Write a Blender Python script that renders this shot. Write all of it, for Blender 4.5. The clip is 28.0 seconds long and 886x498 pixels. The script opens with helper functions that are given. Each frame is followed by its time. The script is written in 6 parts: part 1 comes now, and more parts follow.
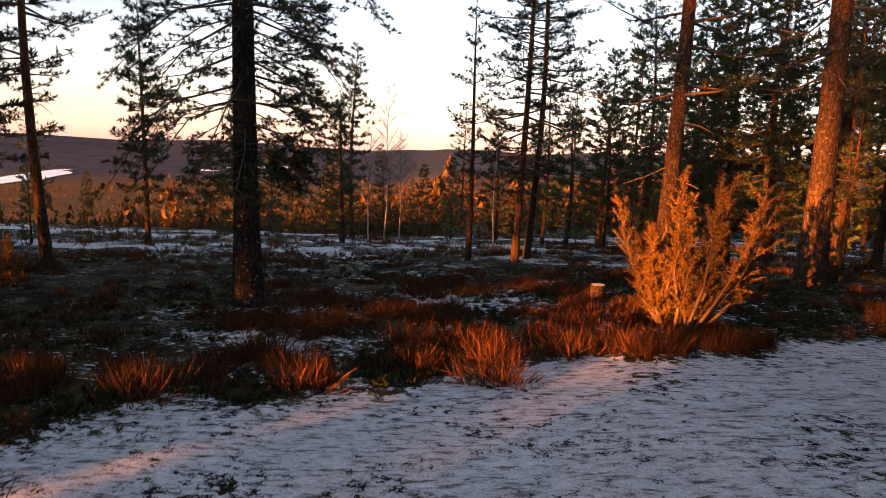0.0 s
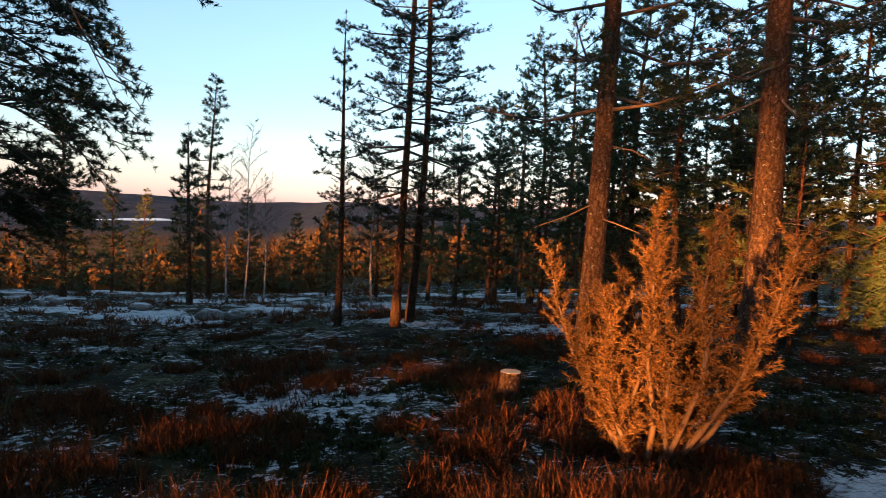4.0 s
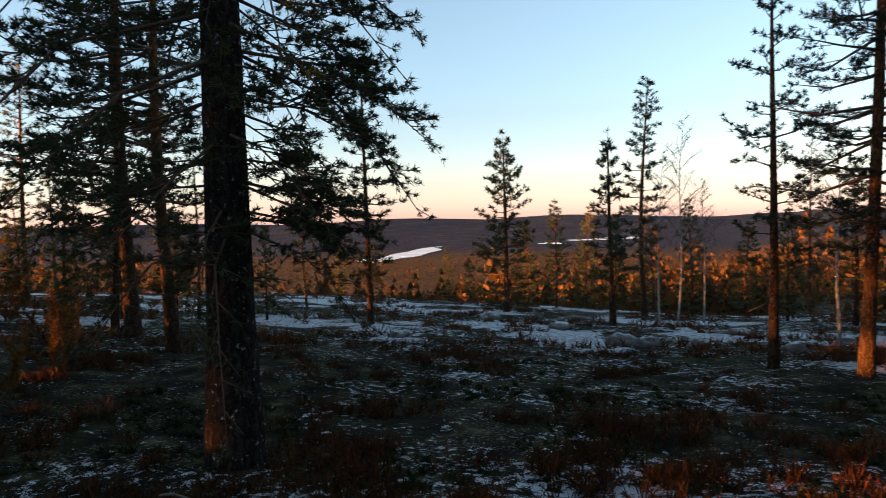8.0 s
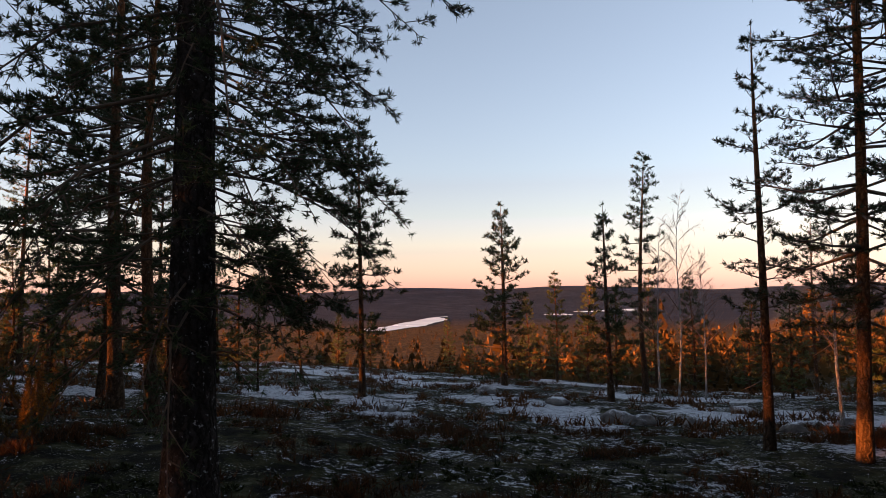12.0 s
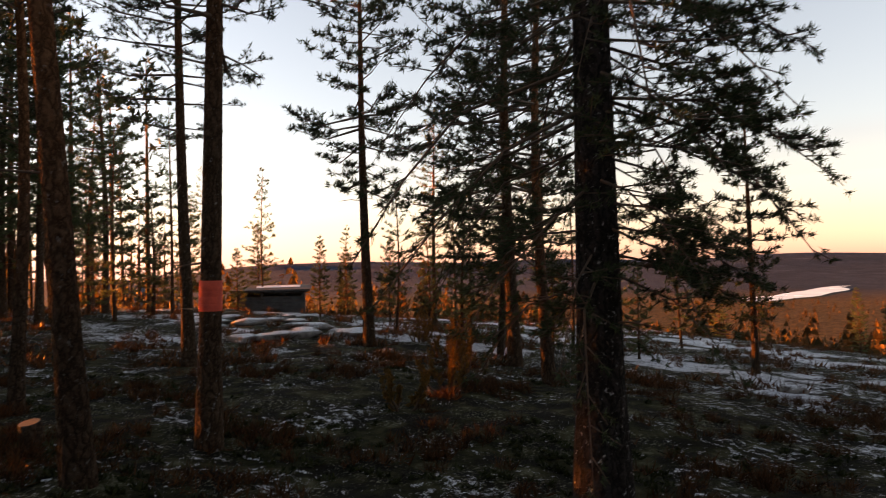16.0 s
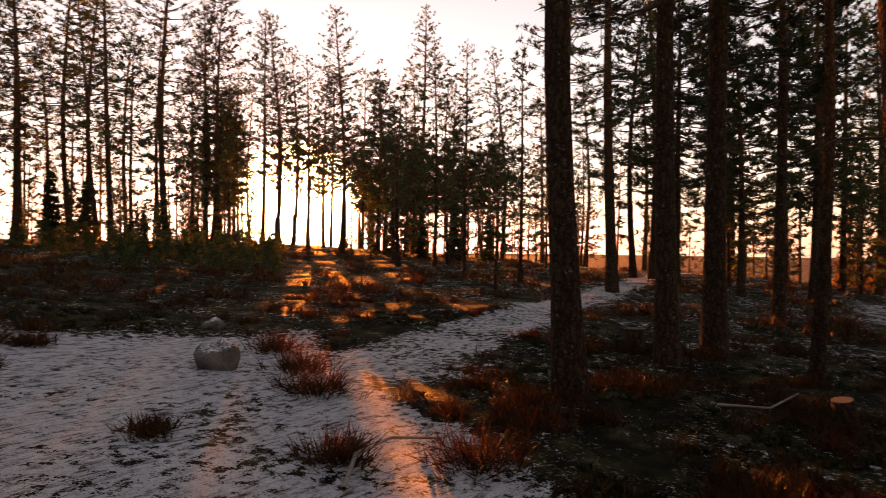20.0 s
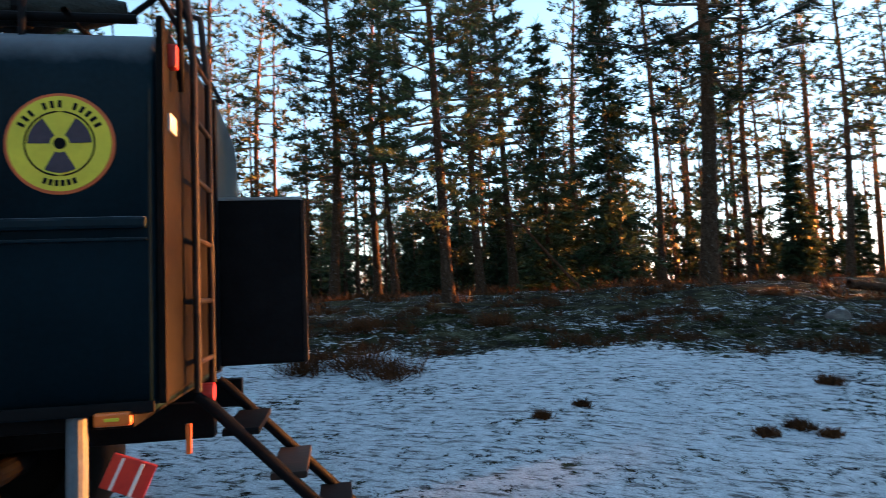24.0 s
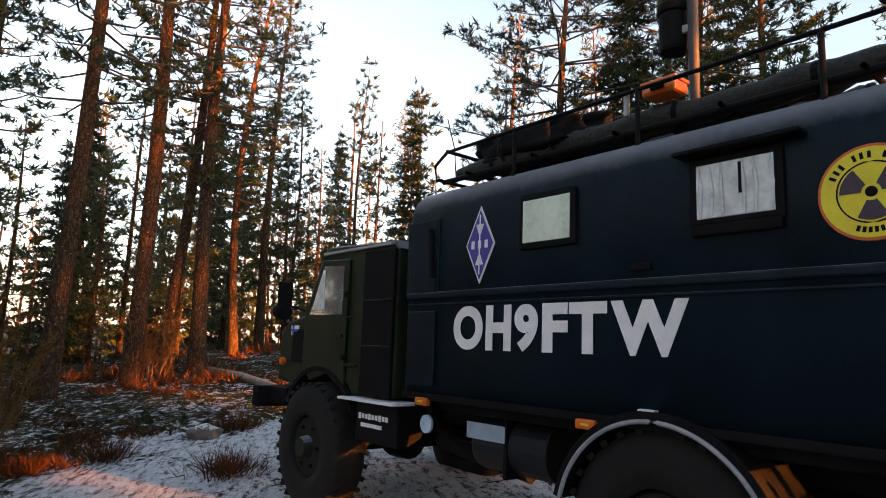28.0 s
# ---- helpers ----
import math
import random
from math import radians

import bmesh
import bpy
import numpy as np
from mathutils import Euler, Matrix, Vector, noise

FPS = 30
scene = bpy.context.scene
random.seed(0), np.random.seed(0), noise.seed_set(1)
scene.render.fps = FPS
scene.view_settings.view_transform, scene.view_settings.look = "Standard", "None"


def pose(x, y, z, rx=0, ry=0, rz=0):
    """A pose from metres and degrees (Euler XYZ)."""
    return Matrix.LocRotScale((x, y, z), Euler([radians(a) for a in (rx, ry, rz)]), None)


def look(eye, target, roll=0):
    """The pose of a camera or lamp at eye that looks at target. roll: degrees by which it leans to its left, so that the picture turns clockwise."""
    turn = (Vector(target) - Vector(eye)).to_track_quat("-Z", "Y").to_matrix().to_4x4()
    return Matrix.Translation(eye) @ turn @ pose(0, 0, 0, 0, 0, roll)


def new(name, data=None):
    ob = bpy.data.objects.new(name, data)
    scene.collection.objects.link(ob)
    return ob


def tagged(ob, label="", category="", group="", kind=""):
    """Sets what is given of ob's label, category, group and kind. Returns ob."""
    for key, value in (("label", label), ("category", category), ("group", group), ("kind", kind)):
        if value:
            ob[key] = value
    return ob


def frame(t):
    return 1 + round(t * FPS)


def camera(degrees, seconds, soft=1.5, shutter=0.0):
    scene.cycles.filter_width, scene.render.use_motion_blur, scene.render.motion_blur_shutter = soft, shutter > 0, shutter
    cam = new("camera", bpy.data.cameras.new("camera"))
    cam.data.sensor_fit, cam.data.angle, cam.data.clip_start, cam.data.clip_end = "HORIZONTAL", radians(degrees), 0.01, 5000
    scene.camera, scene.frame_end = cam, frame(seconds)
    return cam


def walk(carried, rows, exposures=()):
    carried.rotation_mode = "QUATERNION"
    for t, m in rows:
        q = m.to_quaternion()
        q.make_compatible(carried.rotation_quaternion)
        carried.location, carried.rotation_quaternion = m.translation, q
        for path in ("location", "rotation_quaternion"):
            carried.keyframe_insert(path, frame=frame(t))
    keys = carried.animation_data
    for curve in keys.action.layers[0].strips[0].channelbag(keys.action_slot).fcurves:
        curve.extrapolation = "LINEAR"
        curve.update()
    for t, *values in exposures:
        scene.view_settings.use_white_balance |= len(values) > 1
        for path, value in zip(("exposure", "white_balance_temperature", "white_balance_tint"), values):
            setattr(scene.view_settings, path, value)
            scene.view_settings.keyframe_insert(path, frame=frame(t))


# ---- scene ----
cam = camera(69.3, 28.0, soft=0.6, shutter=0.3)
PATH = [
    (0.0, 0.000, 0.000, 1.600, 81.30, -2.20, 0.30),
    (0.5, -0.051, 0.416, 1.566, 82.60, 0.60, -0.50),
    (1.0, -0.009, 0.850, 1.532, 83.50, 1.40, -1.30),
    (1.5, 0.162, 1.224, 1.532, 82.20, -2.10, -7.30),
    (2.0, 0.238, 1.649, 1.490, 81.40, -1.30, -15.90),
    (2.5, 0.356, 2.151, 1.473, 82.90, -1.80, -17.10),
    (4.5, 0.492, 3.664, 1.294, 86.50, -1.50, -6.20),
    (5.0, 0.527, 4.054, 1.277, 83.90, 0.40, -0.80),
    (5.5, 0.722, 4.437, 1.252, 85.40, -0.40, 7.70),
    (6.0, 0.884, 4.837, 1.226, 85.60, -1.90, 7.10),
    (6.5, 1.037, 5.236, 1.226, 86.10, 2.50, 12.40),
    (7.0, 1.283, 5.627, 1.192, 84.50, 0.10, 20.00),
    (7.5, 1.326, 5.968, 1.150, 88.30, -1.50, 24.30),
    (8.0, 1.352, 6.213, 1.133, 87.30, 1.10, 30.10),
    (8.5, 1.488, 6.324, 1.133, 88.20, -0.80, 35.70),
    (9.0, 1.598, 6.366, 1.158, 92.50, 0.20, 33.40),
    (9.5, 1.598, 6.451, 1.183, 93.00, 1.10, 32.00),
    (10.0, 1.589, 6.443, 1.158, 92.00, 0.80, 31.30),
    (10.5, 1.597, 6.460, 1.167, 92.40, 0.60, 30.80),
    (11.0, 1.607, 6.443, 1.175, 93.30, 0.30, 31.10),
    (11.5, 1.607, 6.443, 1.175, 93.50, 0.40, 30.90),
    (13.5, 1.649, 6.469, 1.175, 93.50, 0.30, 30.20),
    (14.0, 1.624, 6.477, 1.175, 93.70, 0.70, 33.90),
    (14.5, 1.556, 6.418, 1.175, 93.40, 1.40, 44.90),
    (15.0, 1.513, 6.316, 1.175, 93.50, 1.90, 53.70),
    (15.5, 1.487, 6.247, 1.183, 93.50, 1.60, 57.90),
    (16.0, 1.326, 6.291, 1.209, 91.10, 1.20, 62.60),
    (16.5, 1.258, 6.248, 1.175, 88.20, 1.20, 68.10),
    (17.0, 1.233, 6.197, 1.183, 87.90, 0.90, 74.20),
    (17.5, 1.190, 6.188, 1.183, 88.00, 0.00, 77.90),
    (18.0, 1.122, 6.077, 1.183, 88.10, 1.20, 90.00),
    (18.5, 1.063, 5.925, 1.192, 89.30, 0.40, 98.70),
    (19.0, 1.054, 5.780, 1.175, 90.10, 0.30, 108.30),
    (19.5, 1.089, 5.746, 1.175, 90.20, 0.20, 116.00),
    (20.0, 1.037, 5.721, 1.175, 89.50, -0.50, 123.60),
    (20.5, 0.918, 5.636, 1.218, 89.90, -0.40, 129.40),
    (22.5, 1.101, 5.331, 1.217, 89.65, -1.21, 164.73),
    (23.0, 1.221, 5.331, 1.240, 92.16, 0.73, 175.29),
    (23.5, 1.341, 5.415, 1.255, 93.29, 2.41, 188.59),
    (24.0, 1.390, 5.368, 1.223, 93.96, 2.40, 199.02),
    (24.5, 1.381, 5.372, 1.220, 96.22, 0.47, 208.44),
    (25.0, 1.414, 5.417, 1.226, 97.99, 2.10, 216.07),
    (25.5, 1.411, 5.456, 1.229, 98.60, 1.60, 222.76),
    (26.0, 1.418, 5.490, 1.240, 101.38, 0.28, 229.72),
    (26.5, 1.422, 5.581, 1.268, 104.10, -1.28, 237.04),
    (27.0, 1.424, 5.694, 1.262, 105.48, -2.60, 246.31),
    (27.5, 1.427, 5.714, 1.220, 101.44, -2.51, 256.02),
    (28.0, 1.452, 5.684, 1.179, 98.81, -2.14, 258.20),
]
EXPOSURES = [(0, 3.55, 6700, 36), (1.2, 3.65, 6500, 32), (2.2, 3.2, 6000, 25), (4.5, 3.2, 5200, 12), (6.5, 3.2, 5400, 16), (8, 3.25, 5700, 17), (9, 3.1, 5900, 22), (11, 3.05, 6300, 34), (14, 3.05, 6500, 33), (15, 3.15, 7000, 34),
             (16, 3.45, 7600, 36), (17, 4.35, 10000, 48), (18, 4.5, 10800, 52), (19, 3.45, 9200, 48), (20, 3.0, 9000, 48), (22.5, 2.25, 6600, 30), (23.2, 2.3, 6100, 24), (24.2, 4.38, 5000, 12), (25.2, 4.75, 4800, 13),
             (26, 4.58, 5500, 22), (27, 3.75, 5850, 26), (28, 4.25, 6900, 30)]
walk(cam, [(t, pose(*m)) for t, *m in PATH], EXPOSURES)

# ---- world and sun ----
SUN_BEARING, SUN_ELEVATION = 136.2, 3.1
sun_dir = Vector((-math.sin(radians(SUN_BEARING)) * math.cos(radians(SUN_ELEVATION)),
                  math.cos(radians(SUN_BEARING)) * math.cos(radians(SUN_ELEVATION)), math.sin(radians(SUN_ELEVATION))))
world = bpy.data.worlds.new("world")
scene.world = world
world.use_nodes = True
wn, wl = world.node_tree.nodes, world.node_tree.links
sky = wn.new("ShaderNodeTexSky")
sky.sky_type = "NISHITA"
sky.sun_disc = False
sky.sun_elevation = radians(SUN_ELEVATION)
sky.sun_rotation = math.atan2(sun_dir.x, sun_dir.y)
sky.altitude, sky.air_density, sky.dust_density, sky.ozone_density = 250, 1.0, 0.3, 1.8
bg = wn["Background"]
bg.inputs["Strength"].default_value = 0.06
# the sun's own disc and the bright ring of air close round it
coord = wn.new("ShaderNodeTexCoord")
dot = wn.new("ShaderNodeVectorMath")
dot.operation = "DOT_PRODUCT"
dot.inputs[1].default_value = sun_dir
wl.new(coord.outputs["Generated"], dot.inputs[0])
ring = wn.new("ShaderNodeMapRange")
ring.interpolation_type = "SMOOTHERSTEP"
ring.inputs["From Min"].default_value, ring.inputs["From Max"].default_value = math.cos(radians(6.0)), math.cos(radians(1.8))
wl.new(dot.outputs["Value"], ring.inputs["Value"])
disc = wn.new("ShaderNodeBackground")
disc.inputs["Color"].default_value = (1.0, 0.62, 0.22, 1)
lit = wn.new("ShaderNodeMath")
lit.operation = "MULTIPLY"
lit.inputs[1].default_value = 20.0
wl.new(ring.outputs["Result"], lit.inputs[0])
wl.new(lit.outputs["Value"], disc.inputs["Strength"])
both = wn.new("ShaderNodeAddShader")
thin_air = wn.new("ShaderNodeHueSaturation")
thin_air.inputs["Saturation"].default_value = 0.68
thin_air.inputs["Hue"].default_value = 0.472
wl.new(sky.outputs["Color"], thin_air.inputs["Color"])
wl.new(thin_air.outputs["Color"], bg.inputs["Color"])
wl.new(bg.outputs["Background"], both.inputs[0])
wl.new(disc.outputs["Background"], both.inputs[1])
wl.new(both.outputs["Shader"], wn["World Output"].inputs["Surface"])
sun = new("sun", bpy.data.lights.new("sun", "SUN"))
sun.data.energy, sun.data.angle, sun.data.color = 5.0, radians(0.6), (1.0, 0.30, 0.035)
sun.matrix_world = look(sun_dir * 50, (0, 0, 0))


# ---- materials ----
def material(name, rough=0.8, metal=0.0, spec=0.3):
    m = bpy.data.materials.new(name)
    m.use_nodes = True
    b = m.node_tree.nodes["Principled BSDF"]
    b.inputs["Roughness"].default_value, b.inputs["Metallic"].default_value = rough, metal
    b.inputs["Specular IOR Level"].default_value = spec
    return m, m.node_tree.nodes, m.node_tree.links, b


def noise_node(nodes, links, scale, detail=4.0, vec=None, rough=0.55):
    n = nodes.new("ShaderNodeTexNoise")
    n.inputs["Scale"].default_value, n.inputs["Detail"].default_value, n.inputs["Roughness"].default_value = scale, detail, rough
    if vec:
        links.new(vec, n.inputs["Vector"])
    return n


def ramp_node(nodes, links, fac, stops):
    r = nodes.new("ShaderNodeValToRGB")
    e = r.color_ramp.elements
    while len(e) < len(stops):
        e.new(0.5)
    for el, (p, c) in zip(e, stops):
        el.position, el.color = p, (*c, 1)
    links.new(fac, r.inputs["Fac"])
    return r


def mix_node(nodes, links, fac, a, b, mode="MIX"):
    m = nodes.new("ShaderNodeMix")
    m.data_type, m.blend_type = "RGBA", mode
    for sock, val in ((m.inputs["Factor"], fac), (m.inputs["A"], a), (m.inputs["B"], b)):
        if isinstance(val, bpy.types.NodeSocket):
            links.new(val, sock)
        elif isinstance(val, tuple):
            sock.default_value = (*val, 1)
        else:
            sock.default_value = val
    return m.outputs["Result"]


def math_node(nodes, links, op, a, b=0.0, clamp=False):
    m = nodes.new("ShaderNodeMath")
    m.operation, m.use_clamp = op, clamp
    for sock, val in ((m.inputs[0], a), (m.inputs[1], b)):
        if isinstance(val, bpy.types.NodeSocket):
            links.new(val, sock)
        else:
            sock.default_value = val
    return m.outputs["Value"]


def bump_node(nodes, links, b, height, strength=0.5, dist=0.02):
    n = nodes.new("ShaderNodeBump")
    n.inputs["Strength"].default_value, n.inputs["Distance"].default_value = strength, dist
    links.new(height, n.inputs["Height"])
    links.new(n.outputs["Normal"], b.inputs["Normal"])


def simple(name, stops, scale=6.0, rough=0.8, metal=0.0, bump=0.3, dist=0.01, fine=60.0, spec=0.3, coords="Object"):
    """Two scales of variation between the given colours, with fine relief."""
    m, n, l, b = material(name, rough, metal, spec)
    c = n.new("ShaderNodeTexCoord").outputs[coords]
    a1 = noise_node(n, l, scale, 5, c)
    a2 = noise_node(n, l, fine, 3, c)
    f = math_node(n, l, "ADD", math_node(n, l, "MULTIPLY", a1.outputs["Fac"], 0.7), math_node(n, l, "MULTIPLY", a2.outputs["Fac"], 0.3))
    k = len(stops)
    r = ramp_node(n, l, f, [(0.32 + 0.36 * i / max(1, k - 1), s) for i, s in enumerate(stops)])
    l.new(r.outputs["Color"], b.inputs["Base Color"])
    rr = n.new("ShaderNodeMapRange")
    rr.inputs["To Min"].default_value, rr.inputs["To Max"].default_value = max(0.02, rough - 0.12), min(1.0, rough + 0.12)
    l.new(a1.outputs["Fac"], rr.inputs["Value"])
    l.new(rr.outputs["Result"], b.inputs["Roughness"])
    if bump:
        bump_node(n, l, b, a2.outputs["Fac"], bump, dist)
    return m


def bark_material(name, low, high, turn_from, turn_to, lichen=0.0):
    """Furrowed bark, plated and grey low down, thin and coppery higher up the stem."""
    m, n, l, b = material(name, 0.95, 0, 0.05)
    c = n.new("ShaderNodeTexCoord").outputs["Object"]
    stretch = n.new("ShaderNodeMapping")
    stretch.inputs["Scale"].default_value = (9, 9, 2.4)
    l.new(c, stretch.inputs["Vector"])
    vor = n.new("ShaderNodeTexVoronoi")
    vor.feature = "DISTANCE_TO_EDGE"
    vor.inputs["Scale"].default_value = 1.6
    fine = noise_node(n, l, 30, 6, c, 0.65)
    warp = noise_node(n, l, 7, 4, c, 0.6)
    swirl = n.new("ShaderNodeVectorMath")
    swirl.operation = "MULTIPLY_ADD"
    swirl.inputs[1].default_value = (1.5, 1.5, 1.1)
    l.new(warp.outputs["Color"], swirl.inputs[0])
    l.new(stretch.outputs["Vector"], swirl.inputs[2])
    l.new(swirl.outputs["Vector"], vor.inputs["Vector"])
    big = noise_node(n, l, 2.2, 3, c)
    xyz = n.new("ShaderNodeSeparateXYZ")
    l.new(c, xyz.inputs["Vector"])
    up = n.new("ShaderNodeMapRange")
    up.inputs["From Min"].default_value, up.inputs["From Max"].default_value = turn_from, turn_to
    l.new(math_node(n, l, "ADD", xyz.outputs["Z"], math_node(n, l, "MULTIPLY", big.outputs["Fac"], 1.4)), up.inputs["Value"])
    lowc = ramp_node(n, l, fine.outputs["Fac"], [(0.3, tuple(0.45 * v for v in low)), (0.7, low)]).outputs["Color"]
    highc = ramp_node(n, l, fine.outputs["Fac"], [(0.3, tuple(0.6 * v for v in high)), (0.7, high)]).outputs["Color"]
    col = mix_node(n, l, up.outputs["Result"], lowc, highc)
    crack = ramp_node(n, l, vor.outputs["Distance"], [(0.0, (0.38, 0.36, 0.35)), (0.22, (1, 1, 1))]).outputs["Color"]
    col = mix_node(n, l, 1.0, col, crack, "MULTIPLY")
    if lichen:
        spots = noise_node(n, l, 17, 4, c, 0.7)
        pale = ramp_node(n, l, spots.outputs["Fac"], [(0.62, (0, 0, 0)), (0.68, (1, 1, 1))]).outputs["Color"]
        col = mix_node(n, l, math_node(n, l, "MULTIPLY", pale, lichen), col, (0.42, 0.44, 0.42))
    l.new(col, b.inputs["Base Color"])
    bump_node(n, l, b, math_node(n, l, "ADD", vor.outputs["Distance"], math_node(n, l, "MULTIPLY", fine.outputs["Fac"], 0.25)), 0.9, 0.05)
    return m


def leaf_material(name, dark, light, rough=0.6, thin=0.15):
    """Foliage: every needle or leaf takes its own shade, and lets a little light through."""
    m, n, l, b = material(name, rough, 0, 0.08)
    g = n.new("ShaderNodeNewGeometry")
    col = ramp_node(n, l, g.outputs["Random Per Island"], [(0.0, dark), (0.75, light), (1.0, tuple(1.25 * v for v in light))]).outputs["Color"]
    rnd = n.new("ShaderNodeObjectInfo")
    hsv = n.new("ShaderNodeHueSaturation")
    l.new(math_node(n, l, "ADD", math_node(n, l, "MULTIPLY", rnd.outputs["Random"], 0.5), 0.75), hsv.inputs["Value"])
    l.new(col, hsv.inputs["Color"])
    l.new(hsv.outputs["Color"], b.inputs["Base Color"])
    t = n.new("ShaderNodeBsdfTranslucent")
    l.new(hsv.outputs["Color"], t.inputs["Color"])
    mx = n.new("ShaderNodeMixShader")
    mx.inputs["Fac"].default_value = thin
    l.new(b.outputs["BSDF"], mx.inputs[1])
    l.new(t.outputs["BSDF"], mx.inputs[2])
    l.new(mx.outputs["Shader"], n["Material Output"].inputs["Surface"])
    return m


def pale_topped_paint(name, stops, rough=0.4):
    """Dark paint that pales unevenly to grey on the surfaces that face the sky."""
    m = simple(name, stops, 1.8, rough, 0, 0.12, 0.003, 45, 0.07)
    n, l = m.node_tree.nodes, m.node_tree.links
    b = n["Principled BSDF"]
    old_link = b.inputs["Base Color"].links[0].from_socket
    geo = n.new("ShaderNodeNewGeometry")
    xyz = n.new("ShaderNodeSeparateXYZ")
    l.new(geo.outputs["Normal"], xyz.inputs["Vector"])
    c = n.new("ShaderNodeTexCoord").outputs["Object"]
    n1 = noise_node(n, l, 3.5, 6, c, 0.7)
    f = math_node(n, l, "ADD", xyz.outputs["Z"], math_node(n, l, "MULTIPLY", math_node(n, l, "SUBTRACT", n1.outputs["Fac"], 0.5), 0.5))
    r = n.new("ShaderNodeMapRange")
    r.inputs["From Min"].default_value, r.inputs["From Max"].default_value, r.inputs["To Max"].default_value = 0.25, 0.85, 0.5
    l.new(f, r.inputs["Value"])
    l.new(mix_node(n, l, r.outputs["Result"], old_link, (0.30, 0.32, 0.36)), b.inputs["Base Color"])
    return m


BARK = bark_material("pine_bark", (0.100, 0.064, 0.040), (0.22, 0.095, 0.042), 4.0, 9.0, 0.4)
BARK_OLD = bark_material("old_pine_bark", (0.050, 0.042, 0.037), (0.20, 0.10, 0.06), 5.0, 10.0, 0.8)
BARK_THIN = bark_material("young_pine_bark", (0.082, 0.053, 0.034), (0.24, 0.105, 0.045), 2.0, 6.0, 0.15)
BARK_BIRCH = bark_material("birch_bark", (0.20, 0.18, 0.165), (0.48, 0.46, 0.44), 0.2, 1.6)
TWIG = simple("twig_bark", [(0.055, 0.04, 0.03), (0.13, 0.085, 0.055)], 8, 0.9)
BIRCH_TWIG = simple("birch_twig", [(0.12, 0.075, 0.06), (0.2, 0.13, 0.1)], 8, 0.8)
NEEDLE = leaf_material("pine_needles", (0.017, 0.026, 0.012), (0.042, 0.056, 0.024))
NEEDLE_WOOD = leaf_material("woodland_pine_needles", (0.028, 0.042, 0.018), (0.075, 0.095, 0.038), 0.6, 0.25)
NEEDLE_SPRUCE = leaf_material("spruce_needles", (0.016, 0.028, 0.014), (0.038, 0.058, 0.027))
# The evening sun's orange is put into these distant needles' colour.
NEEDLE_FAR_SUNLIT = leaf_material("sun_tinted_woodland_needles", (0.034, 0.026, 0.010), (0.10, 0.056, 0.019), 0.7, 0.42)
# Part of the low sun's orange is put into the juniper's colour.
JUNIPER = leaf_material("sun_tinted_juniper_sprays", (0.036, 0.026, 0.008), (0.165, 0.090, 0.022))
HEATH = leaf_material("heather_sprigs", (0.016, 0.009, 0.005), (0.10, 0.040, 0.014))
BERRY = leaf_material("lingonberry_leaves", (0.010, 0.015, 0.005), (0.036, 0.042, 0.014), 0.5, 0.1)
WOOD_DEAD = simple("grey_deadwood", [(0.16, 0.13, 0.10), (0.36, 0.31, 0.26)], 5, 0.85, 0, 0.5, 0.01, 80)
OLD_CUT = simple("weathered_sawn_wood", [(0.07, 0.058, 0.045), (0.16, 0.13, 0.10)], 6, 0.9, 0, 0.4, 0.006, 80)
CUT_WOOD = simple("sawn_pine", [(0.48, 0.35, 0.2), (0.62, 0.48, 0.3)], 6, 0.8, 0, 0.3, 0.005, 90)


